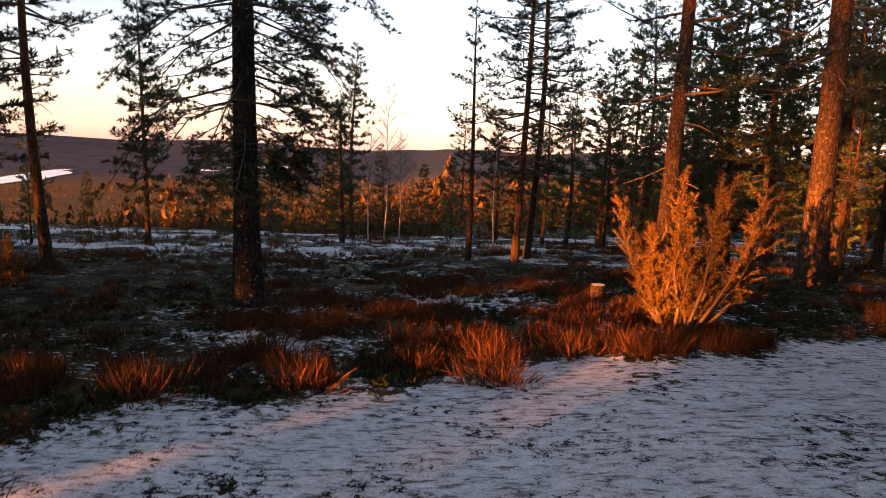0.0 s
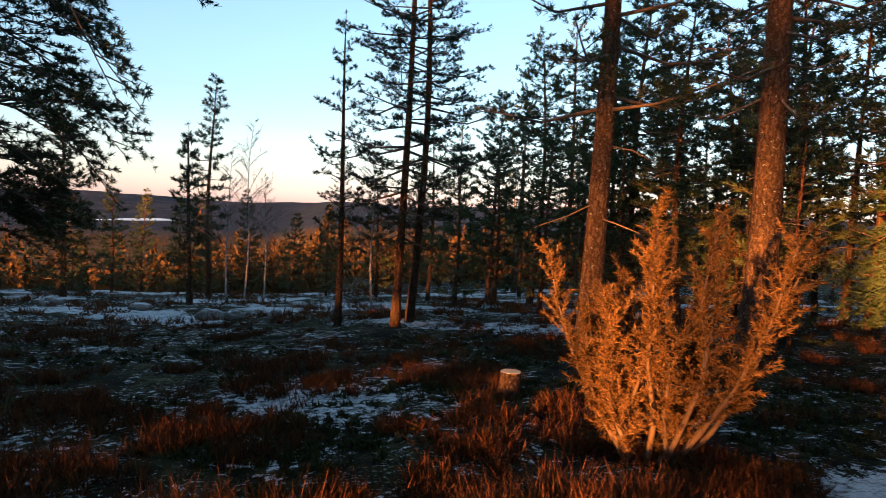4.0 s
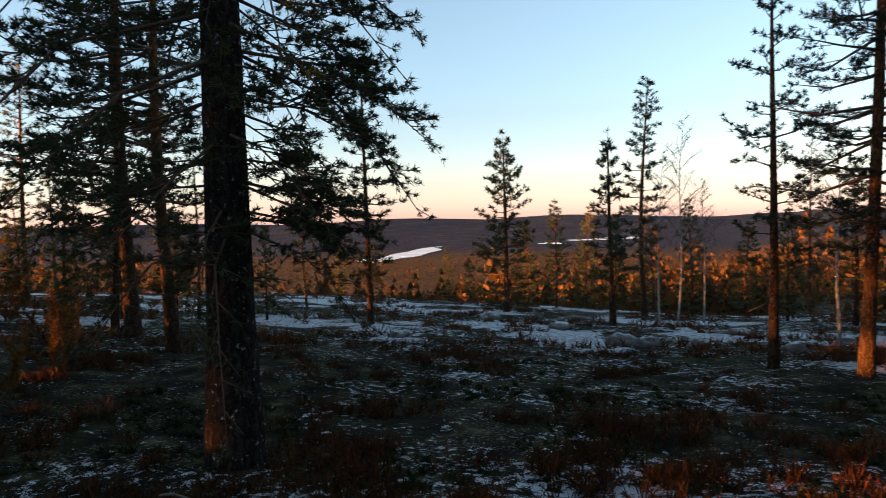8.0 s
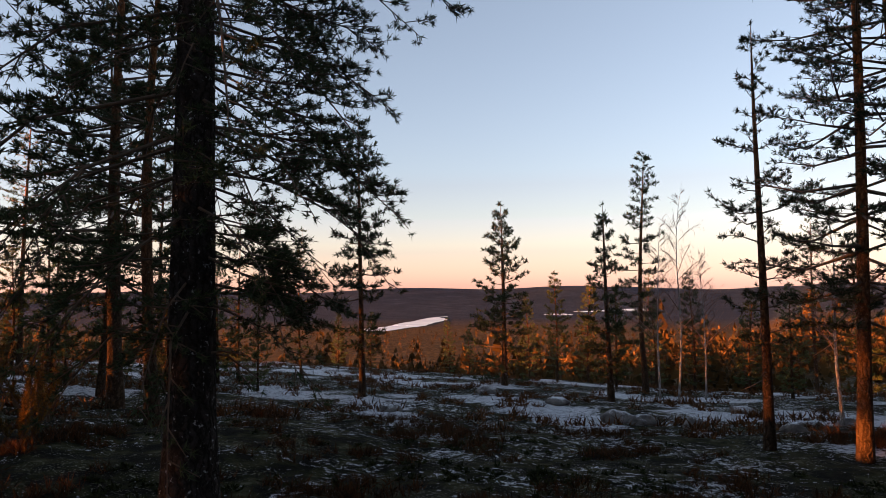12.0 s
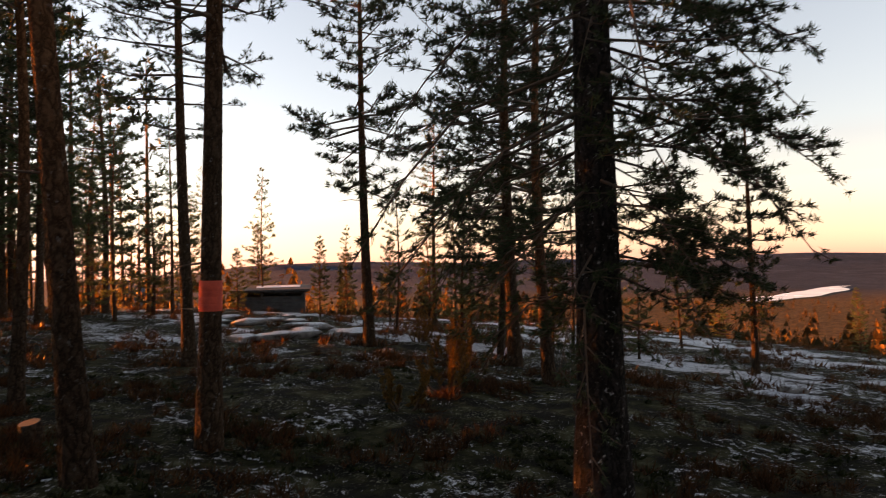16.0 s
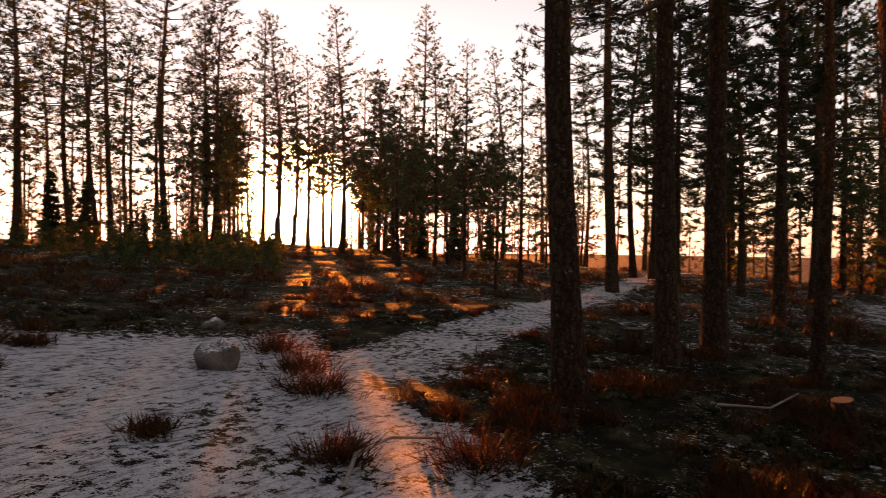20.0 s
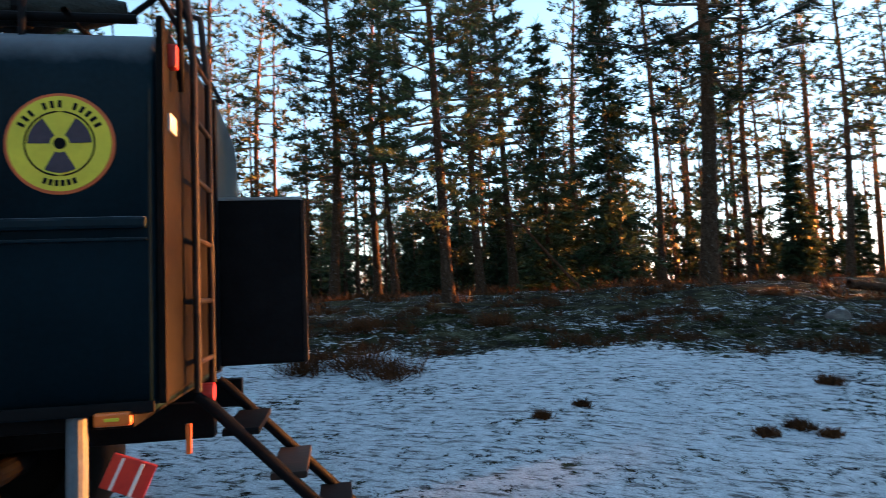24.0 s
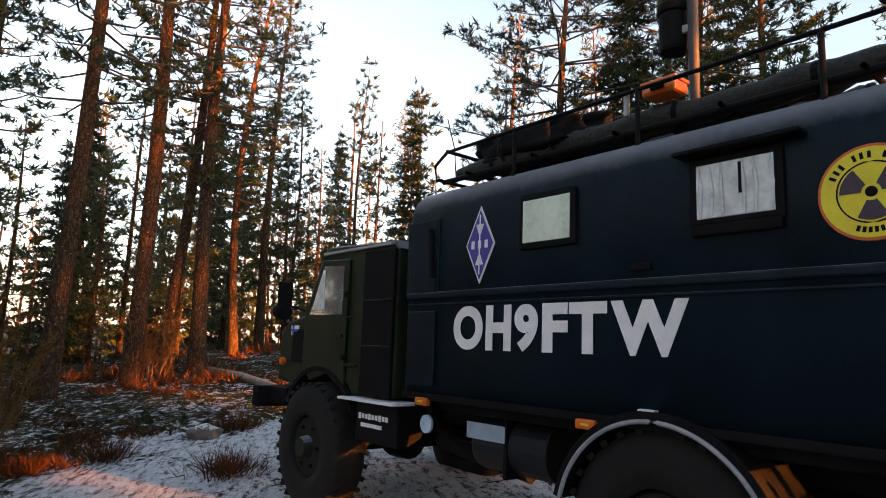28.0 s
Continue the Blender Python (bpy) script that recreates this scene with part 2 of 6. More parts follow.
def ground_material():
    m, n, l, b = material("heath_and_snow", 0.95, 0, 0.06)
    g = n.new("ShaderNodeNewGeometry").outputs["Position"]
    att = n.new("ShaderNodeAttribute")
    att.attribute_name = "snow"
    far = n.new("ShaderNodeAttribute")
    far.attribute_name = "woodland"
    n1 = noise_node(n, l, 0.9, 5, g, 0.62)
    n2 = noise_node(n, l, 9.0, 6, g, 0.7)
    n3 = noise_node(n, l, 70.0, 3, g, 0.6)
    n4 = noise_node(n, l, 2.6, 4, g, 0.6)
    moss = ramp_node(n, l, n4.outputs["Fac"], [(0.30, (0.007, 0.006, 0.004)), (0.45, (0.014, 0.011, 0.007)), (0.54, (0.026, 0.025, 0.009)), (0.64, (0.056, 0.053, 0.023)), (0.77, (0.17, 0.17, 0.11))]).outputs["Color"]
    crumb = noise_node(n, l, 26.0, 3, g, 0.6)
    where = noise_node(n, l, 1.4, 3, g, 0.6)
    lichen = math_node(n, l, "MULTIPLY", ramp_node(n, l, crumb.outputs["Fac"], [(0.57, (0, 0, 0)), (0.63, (1, 1, 1))]).outputs["Color"], ramp_node(n, l, where.outputs["Fac"], [(0.47, (0, 0, 0)), (0.60, (1, 1, 1))]).outputs["Color"])
    moss = mix_node(n, l, 0.55, moss, ramp_node(n, l, n3.outputs["Fac"], [(0.3, (0.25, 0.25, 0.25)), (0.7, (1.0, 1.0, 1.0))]).outputs["Color"], "MULTIPLY")
    moss = mix_node(n, l, lichen, moss, (0.20, 0.20, 0.145))
    snowc = ramp_node(n, l, n2.outputs["Fac"], [(0.3, (0.42, 0.445, 0.48)), (0.7, (0.78, 0.80, 0.83))]).outputs["Color"]
    streak = n.new("ShaderNodeMapping")
    streak.inputs["Scale"].default_value = (5, 17, 5)
    l.new(g, streak.inputs["Vector"])
    grit = noise_node(n, l, 1.0, 5, streak.outputs["Vector"], 0.7)
    snowc = mix_node(n, l, 1.0, snowc, ramp_node(n, l, grit.outputs["Fac"], [(0.36, (0.20, 0.185, 0.17)), (0.49, (1, 1, 1))]).outputs["Color"], "MULTIPLY")
    snowc = mix_node(n, l, 1.0, snowc, ramp_node(n, l, n3.outputs["Fac"], [(0.32, (0.62, 0.61, 0.60)), (0.55, (1, 1, 1))]).outputs["Color"], "MULTIPLY")
    s = math_node(n, l, "ADD", att.outputs["Fac"], math_node(n, l, "MULTIPLY", math_node(n, l, "SUBTRACT", n1.outputs["Fac"], 0.5), 1.5))
    s = math_node(n, l, "ADD", s, math_node(n, l, "MULTIPLY", math_node(n, l, "SUBTRACT", n2.outputs["Fac"], 0.5), 2.9))
    s = math_node(n, l, "ADD", s, math_node(n, l, "MULTIPLY", math_node(n, l, "SUBTRACT", n3.outputs["Fac"], 0.5), 1.2))
    cover = n.new("ShaderNodeMapRange")
    cover.inputs["From Min"].default_value, cover.inputs["From Max"].default_value = 0.485, 0.545
    l.new(s, cover.inputs["Value"])
    near = mix_node(n, l, cover.outputs["Result"], moss, snowc)
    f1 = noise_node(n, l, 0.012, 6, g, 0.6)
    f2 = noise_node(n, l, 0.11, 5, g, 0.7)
    # Far hills carry distance haze as a bluish tint in their colour.
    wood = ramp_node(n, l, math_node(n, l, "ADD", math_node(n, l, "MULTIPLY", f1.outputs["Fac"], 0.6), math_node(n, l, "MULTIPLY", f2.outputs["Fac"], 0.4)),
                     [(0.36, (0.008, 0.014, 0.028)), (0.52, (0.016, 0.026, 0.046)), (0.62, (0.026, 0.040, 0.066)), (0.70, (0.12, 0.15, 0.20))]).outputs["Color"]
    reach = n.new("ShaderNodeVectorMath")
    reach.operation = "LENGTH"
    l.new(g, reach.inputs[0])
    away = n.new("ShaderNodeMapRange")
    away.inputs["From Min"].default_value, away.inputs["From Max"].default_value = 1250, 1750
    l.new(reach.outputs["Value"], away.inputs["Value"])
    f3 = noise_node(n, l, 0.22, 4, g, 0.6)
    # Nearer woodland has evening sunlight put into its orange-brown colour.
    sunlit_canopy = ramp_node(n, l, f3.outputs["Fac"], [(0.35, (0.02, 0.016, 0.008)), (0.5, (0.065, 0.043, 0.017)), (0.68, (0.11, 0.07, 0.027))]).outputs["Color"]
    wood = mix_node(n, l, away.outputs["Result"], sunlit_canopy, wood)
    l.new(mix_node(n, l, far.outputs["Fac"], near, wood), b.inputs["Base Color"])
    h = math_node(n, l, "ADD", math_node(n, l, "MULTIPLY", n2.outputs["Fac"], 1.0), math_node(n, l, "MULTIPLY", n3.outputs["Fac"], 0.35))
    h = math_node(n, l, "ADD", h, math_node(n, l, "MULTIPLY", math_node(n, l, "MULTIPLY", f3.outputs["Fac"], far.outputs["Fac"]), 110.0))
    bump_node(n, l, b, h, 0.9, 0.06)
    return m


GROUND = ground_material()


# ---- mesh helpers ----
def fast_mesh(name, verts, tris, mat, smooth=False):
    """One mesh from arrays of corners and triangles."""
    verts, tris = np.asarray(verts, np.float32), np.asarray(tris, np.int32)
    me = bpy.data.meshes.new(name)
    me.vertices.add(len(verts))
    me.vertices.foreach_set("co", verts.ravel())
    me.loops.add(tris.size)
    me.loops.foreach_set("vertex_index", tris.ravel())
    me.polygons.add(len(tris))
    me.polygons.foreach_set("loop_start", np.arange(0, tris.size, 3, dtype=np.int32))
    me.polygons.foreach_set("use_smooth", np.full(len(tris), smooth))
    me.materials.append(mat)
    me.update()
    return me


def child(name, me, parent, label=""):
    ob = new(name, me)
    ob.parent = parent
    return tagged(ob, label)


def part(name, bm, mat, parent=None, label="", smooth=False):
    """Links a bmesh as one mesh object under a thing or a part."""
    me = bpy.data.meshes.new(name)
    if smooth:
        for f in bm.faces:
            f.smooth = True
    bm.normal_update()
    bm.to_mesh(me)
    bm.free()
    me.materials.append(mat)
    return child(name, me, parent, label)


def thing(name, label, category, m=None, group="", kind=""):
    ob = new(name)
    if m:
        ob.matrix_basis = m
    return tagged(ob, label, category, group, kind)


class Tubes:
    """Collects tapered round rods into one pair of arrays."""

    def __init__(self):
        self.v, self.t, self.n = [], [], 0

    def rod(self, pts, radii, sides=5):
        pts, radii = np.asarray(pts, float), np.asarray(radii, float)
        d = np.gradient(pts, axis=0)
        d /= np.linalg.norm(d, axis=1)[:, None] + 1e-9
        ref = np.array((0.0, 0.0, 1.0)) if abs(d[0][2]) < 0.8 else np.array((1.0, 0.0, 0.0))
        a = np.cross(d, ref)
        a /= np.linalg.norm(a, axis=1)[:, None] + 1e-9
        b = np.cross(d, a)
        ang = np.arange(sides) * 2 * math.pi / sides
        ring = pts[:, None] + radii[:, None, None] * (np.cos(ang)[None, :, None] * a[:, None] + np.sin(ang)[None, :, None] * b[:, None])
        k = len(pts)
        i = np.arange(k - 1)[:, None] * sides
        j = np.arange(sides)[None]
        p, q = i + j, i + (j + 1) % sides
        tri = np.concatenate([np.stack([p, p + sides, q], -1).reshape(-1, 3), np.stack([q, p + sides, q + sides], -1).reshape(-1, 3)])
        cap = np.stack([np.full(sides - 2, (k - 1) * sides), (k - 1) * sides + np.arange(2, sides), (k - 1) * sides + np.arange(1, sides - 1)], -1)
        self.v.append(ring.reshape(-1, 3))
        self.t.append(np.concatenate([tri, cap]) + self.n)
        self.n += k * sides

    def mesh(self, name, mat, smooth=True):
        return fast_mesh(name, np.concatenate(self.v), np.concatenate(self.t), mat, smooth)


def tufts(rng, centres, axes, count, length, width, spread=0.8):
    """Bunches of thin blades that stand out round their twigs. Returns corners and triangles."""
    m = len(centres) * count
    c = np.repeat(centres, count, 0)
    d = np.repeat(axes, count, 0) * (1 - spread * 0.5) + rng.normal(size=(m, 3)) * spread * 0.62
    d /= np.linalg.norm(d, axis=1)[:, None] + 1e-9
    s = np.cross(d, rng.normal(size=(m, 3)))
    s /= np.linalg.norm(s, axis=1)[:, None] + 1e-9
    ln = length * rng.uniform(0.6, 1.25, (m, 1))
    wd = width * rng.uniform(0.7, 1.3, (m, 1))
    base = c + d * ln * 0.05 + rng.normal(size=(m, 3)) * length * 0.12
    v = np.stack([base - s * wd * 0.55, base + s * wd * 0.55, base + d * ln], 1).reshape(-1, 3)
    return v, np.arange(m * 3).reshape(-1, 3)


# ---- lie of the land ----
def soft(x, lo, hi, w=1.0):
    """A clamp with rounded corners."""
    x = np.asarray(x, float)
    return lo + w * np.logaddexp(0, (x - lo) / w) - w * np.logaddexp(0, (x - hi) / w)


def step(x, a, b):
    t = np.clip((np.asarray(x, float) - a) / (b - a), 0, 1)
    return t * t * (3 - 2 * t)


def land(x, y):
    """Height of the ground: a hilltop that falls away to a valley and rises behind."""
    x, y = np.asarray(x, float), np.asarray(y, float)
    z = -0.37 + 0.1 * (soft(x, 0.6, 2, 0.4) - 1.6) + 0.03 * (soft(x, -4, 0.6, 0.4) - 0.6)
    z = z + 0.18 * step(-x, 3.5, 6.5) * step(y, 8, 12) * (1 - step(y, 14, 20))
    z = z - 0.06 * (soft(y, -1, 6.4) - 6.4) - 0.092 * (soft(y, 6.4, 45, 2) - 6.4) - 0.07 * (soft(y, 42, 700, 4) - 42) + (0.11 * (soft(x, -420, 20, 6) - 12) - 1.0) * step(y, 36, 75)
    z = z + 0.085 * (soft(x, 6, 22, 1.5) - 6) * (1 - step(y, 10, 22))
    s = step(-y, -0.5, 12.0 + 24.0 * step(-x, 0.5, 11))
    z = z * (1 - s) + 1.15 * s
    west = step(y, -150, -30)
    z = z - 0.18 * ((soft(-x, 40, 420, 4) - 40) * west + (soft(-x, 62, 442, 4) - 62) * (1 - west))
    r = np.hypot(x, y)
    hills = (72 + 12 * np.sin(x / 610 + 1.0) * np.sin(y / 900 + 0.6) + 9 * np.sin(x / 210 + y / 520) + 5 * np.sin(x / 95 - y / 300)) * step(r, 2500, 4300) * step(y, 0, 900)
    z = np.maximum(z, -79.0) + hills * 0.98
    return z


def hummock(x, y):
    """Small swells of moss, left flat along the driven track."""
    a = np.sin(x * 1.7 + 1.3 * np.sin(y * 1.1)) * np.sin(y * 1.9 + 1.1 * np.sin(x * 0.9 + 2)) * 0.045
    b = np.sin(x * 4.3 + 2 * np.sin(y * 2.1)) * np.sin(y * 4.9 + 1.5 * np.sin(x * 2.3)) * 0.02
    c = np.sin(x * 0.53 + 0.7) * np.sin(y * 0.61 + 1.9) * 0.06
    return (a + b + c) * (1 - 0.8 * track(x, y))


def track(x, y):
    """1 on the snow-covered driving track and clearing, 0 in the heath."""
    edge = 6.0 + 0.27 * x * (x > 0) + 0.45 * np.minimum(x, 0) + 1.3 * np.minimum(x + 2.4, 0) + 0.25 * np.sin(x * 1.7) + 0.12 * np.sin(x * 5.1)
    back = -4.5 + 0.25 * np.sin(x * 0.8) + 0.36 * np.minimum(np.abs(x - 1.6), 7.0) + 0.2 * np.sin(x * 3.3)
    side = step(np.asarray(x, float), -11, -7.5) * (1 - step(x + 0.9 * np.sin(y * 0.9 + 0.5) + 0.3 * np.sin(y * 3.1), 10.3, 11.8))
    t = step(edge - y, -0.25, 0.5) * step(y - back, -0.3, 0.8)
    spur = step(1.3 - np.abs(y - (0.6 + 0.12 * (x + 6))) * (1 - 0.03 * x), 0, 0.7) * (np.asarray(x) < -3)
    return np.maximum(t * side, spur * 0.8)


def z_at(x, y):
    return float(land(x, y) + hummock(x, y))


def build_ground():
    rings = [0.0] + [0.3 * 1.0255 ** k for k in range(383)]
    seg = 320
    r = np.array(rings[1:])
    a = np.arange(seg) * 2 * math.pi / seg
    x = (1.0 + r[:, None] * np.cos(a)).ravel()
    y = (4.5 + r[:, None] * np.sin(a)).ravel()
    x, y = np.append(x, 1.0), np.append(y, 4.5)
    d = np.hypot(x - 1, y - 4.5)
    z = land(x, y) + hummock(x, y) * (1 - step(d, 60, 120))
    k = len(r)
    i = np.arange(k - 1)[:, None] * seg
    j = np.arange(seg)[None]
    p, q = i + j, i + (j + 1) % seg
    tri = np.concatenate([np.stack([p, p + seg, q], -1).reshape(-1, 3), np.stack([q, p + seg, q + seg], -1).reshape(-1, 3),
                          np.stack([np.full(seg, k * seg), np.arange(seg), (np.arange(seg) + 1) % seg], -1)])
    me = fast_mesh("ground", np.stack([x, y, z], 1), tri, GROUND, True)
    t = track(x, y)
    band = np.sin(x * 0.42 + 1.2 * np.sin(y * 0.31)) * np.sin(y * 0.75 + 1.5 * np.sin(x * 0.23 + 1)) + 0.35 * np.sin(x * 1.3 + y * 0.9)
    drift = step(band + 0.3 * np.sin(x * 2.1 + 1.0) * np.sin(y * 2.6), 0.2, 0.48) * np.maximum(step(y, 13, 19), step(-x, 11, 15) * step(y, 4, 8)) * (1 - step(d, 48, 62))
    open_top = 0.165 - 0.08 * step(-x, 2.5, 4) * (1 - step(-x, 10, 13)) * (1 - step(y, 10, 13)) - 0.08 * step(y, 9, 11) * (1 - step(y, 14, 17)) + 0.6 * drift + 0.06 * step(y, 14, 22) * (1 - step(d, 45, 60)) - 0.06 * step(-y, 5, 9)
    open_top = open_top + 0.6 * np.exp(-((x - 0.2) / 1.5) ** 2 - ((y - 10.6) / 1.2) ** 2) + 0.12 * np.exp(-((x + 2.2) / 1.1) ** 2 - ((y - 10.0) / 0.8) ** 2) + 0.42 * np.exp(-((x + 2.0) / 1.1) ** 2 - ((y - 7.2) / 0.8) ** 2)
    open_top = open_top + 0.14 * step(x, 9.5, 11) * (1 - step(x, 15, 18)) * step(y, 2, 5) * (1 - step(y, 11, 14))
    snow = me.attributes.new("snow", "FLOAT", "POINT")
    snow.data.foreach_set("value", (open_top * (1 - t) + (0.84 - 0.14 * step(-x, 0.2, 2.0) * step(y, -1.0, 1.5)) * t).astype(np.float32))
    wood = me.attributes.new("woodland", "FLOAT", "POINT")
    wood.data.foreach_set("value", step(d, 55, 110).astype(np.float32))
    tagged(new("ground", me), "hilltop heath with moss and thin patchy snow", "ground", kind="structure")


build_ground()


# ---- trees ----
def unit(v):
    return v / (np.linalg.norm(v) + 1e-9)


def pine_meshes(seed, h, r, bare=0.35, reach=0.2, step_up=0.42, twigs=7, blades=9, blade=0.13, wide=0.016, droop=0.25, bark=None, needle=None, top=0.55, lean=0.0, stubs=8, stout=1.0, wild=0.12, arch=0.0, extra=(), sway=0.012):
    """A Scots pine: stem, limbs in loose whorls, and bunches of needles towards the twig ends."""
    rng = np.random.default_rng(seed)
    wob = rng.normal(size=2) * sway * h
    n = 12
    f = np.linspace(0, 1, n)
    stem = np.stack([wob[0] * np.sin(f * 3.1) + lean * h * f, wob[1] * np.sin(f * 4.2), f * h], 1)
    rad = r * ((1 - f) ** 0.75 * 0.95 + 0.05) * (1 + 0.35 * np.exp(-f * h * 2.2))
    stem[0, 2] = -0.25
    trunk = Tubes()
    trunk.rod(stem, rad, 10)
    limbs = Tubes()
    cs, ax = [], []

    def at_height(z):
        return np.array([np.interp(z, stem[:, 2], stem[:, k]) for k in range(3)])

    def spray(p, d, ln, depth):
        """A twig with tufts on it, splitting once more on strong limbs."""
        q = p + d * ln
        if blade < 0.2:
            limbs.rod([p, q], [0.006 + 0.006 * ln, 0.003], 3)
        for s in np.arange(0.42, 1.01, max(0.12, blade * (0.75 if blade > 0.1 else 1.05) / ln)):
            cs.append(p + (q - p) * s + rng.normal(size=3) * 0.02)
            ax.append(unit(d + np.array((0, 0, 0.45))))
        if depth and ln > 0.3:
            for side in (-1, 1):
                e = unit(d + side * 0.8 * np.cross(d, (0, 0, 1)) + np.array((0, 0, rng.uniform(-0.1, 0.4))))
                spray(p + d * ln * rng.uniform(0.35, 0.7), e, ln * rng.uniform(0.4, 0.6), depth - 1)

    def limb(z, turn, ln, rise, m):
        """One limb from the stem, with its side twigs."""
        out = np.array((math.cos(turn), math.sin(turn), 0.0))
        p = at_height(z)
        mid = p + (out + np.array((0, 0, rise * (1 - arch)))) * ln * 0.5
        tip = p + (out + np.array((0, 0, rise * (0.75 + 0.25 * arch) + 0.18 * (1 - arch)))) * ln
        bend = rng.normal(size=3) * ln * 0.05
        pts = np.array([p, (p + mid) / 2 + bend * 0.5, mid + bend, (mid + tip) / 2 + bend * 0.6 + np.array((0, 0, 0.06 * arch * ln)), tip])
        b = min(0.4 * np.interp(z, stem[:, 2], rad), (0.008 + 0.013 * ln) * stout)
        limbs.rod(pts if blade < 0.2 else pts[::2], [b, b * 0.8, b * 0.6, b * 0.4, b * 0.2] if blade < 0.2 else [b, b * 0.6, b * 0.2], 4 if blade < 0.2 else 3)
        for s in np.linspace(0.32, 0.98, m):
            k = s * 4
            i = min(3, int(k))
            q = pts[i] + (pts[i + 1] - pts[i]) * (k - i)
            d = unit(pts[i + 1] - pts[i])
            side = np.cross(d, (0, 0, 1)) * rng.choice((-1, 1))
            e = unit(d * 0.7 + side * rng.uniform(0.3, 1.1) + np.array((0, 0, rng.uniform(-0.15, 0.45))))
            spray(q, e, min(0.9, (0.10 + 0.36 * ln * (1.15 - s)) * rng.uniform(0.7, 1.2)), 1 if blade < 0.2 else 0)
        cs.append(tip)
        ax.append(unit(tip - mid))

    z, turn = bare * h, rng.uniform(0, 6)
    while z < h * 0.985:
        g = (z - bare * h) / (h - bare * h)
        shape = min(1.0, 0.55 + 1.6 * g) * (1 - g) ** top + 0.03
        for _ in range(rng.integers(3, 6)):
            turn += 2.4 + rng.uniform(-0.35, 0.35)
            ln = reach * h * shape * rng.uniform(0.55, 1.2)
            if ln < 0.12:
                continue
            rise = -droop * (1 - g) + 0.75 * g ** 1.3 + rng.uniform(-wild, wild)
            limb(z + rng.uniform(-0.12, 0.12), turn, ln, rise, max(2, int(twigs * (0.4 + 0.6 * ln / (reach * h)))))
        z += step_up * rng.uniform(0.75, 1.25) * (1.15 - 0.5 * g)
    for z, bearing, ln, rise in extra:
        limb(z, radians(bearing), ln, rise, 2 * twigs)
    for _ in range(stubs):
        a, zz = rng.uniform(0, 6.28), rng.uniform(min(0.12, bare * 0.7), bare) * h
        out = np.array((math.cos(a), math.sin(a), rng.uniform(-0.5, 0.15)))
        p, ln = at_height(zz), rng.uniform(0.2, 0.9) * min(1.0, reach * 6)
        limbs.rod([p, p + out * ln * 0.5 + rng.normal(size=3) * 0.03, p + out * ln + np.array((0, 0, -0.1 * ln))], [0.014, 0.009, 0.004], 4)
    cs.append(stem[-1])
    ax.append(np.array((0, 0, 1.0)))
    v, t = tufts(rng, np.array(cs), np.array(ax), blades, blade, wide)
    return trunk.mesh("trunk", bark or BARK), limbs.mesh("branchwork", TWIG), fast_mesh("crown", v, t, needle or NEEDLE)


def spruce_meshes(seed, h, r, reach=0.17, blade=0.2, wide=0.045, blades=7, gap=0.26, needle=None):
    """A narrow spruce with drooping tiers down to the ground."""
    rng = np.random.default_rng(seed)
    trunk, limbs, cs, ax = Tubes(), Tubes(), [], []
    f = np.linspace(0, 1, 8)
    trunk.rod(np.stack([0 * f, 0 * f, f * h - 0.2 * (f == 0)], 1), r * (1.02 - f), 8)
    z, turn = 0.06 * h, rng.uniform(0, 6)
    while z < h * 0.98:
        g = z / h
        for _ in range(rng.integers(5, 8)):
            turn += 2.4 + rng.uniform(-0.4, 0.4)
            ln = reach * h * ((1 - g) ** 0.85) * rng.uniform(0.4, 1.2) + 0.06
            out = np.array((math.cos(turn), math.sin(turn), 0.0))
            p = np.array((0, 0, z + rng.uniform(-0.1, 0.1)))
            tip = p + out * ln + np.array((0, 0, ln * (0.35 * g - 0.38 + rng.uniform(-0.1, 0.1))))
            limbs.rod([p, tip], [0.012, 0.003], 3)
            for s in np.arange(0.2, 1.01, max(0.1, 0.16 / ln)):
                q = p + (tip - p) * s + np.array((0, 0, 0.05 * ln * math.sin(s * 3.1)))
                w = 0.35 * ln * (1.1 - s)
                side = np.cross(out, (0, 0, 1))
                for k in (-1, 0, 1):
                    cs.append(q + side * k * w * rng.uniform(0.4, 1) + np.array((0, 0, -0.05 * abs(k))))
                    ax.append(unit(out + side * k * 0.8 + np.array((0, 0, -0.25 + 0.5 * g))))
        z += gap * rng.uniform(0.8, 1.2)
    cs.append(np.array((0, 0, h)))
    ax.append(np.array((0, 0, 1.0)))
    v, t = tufts(rng, np.array(cs), np.array(ax), blades, blade, wide, 0.7)
    return trunk.mesh("trunk", BARK_THIN), limbs.mesh("branchwork", TWIG), fast_mesh("crown", v, t, needle or NEEDLE_SPRUCE)


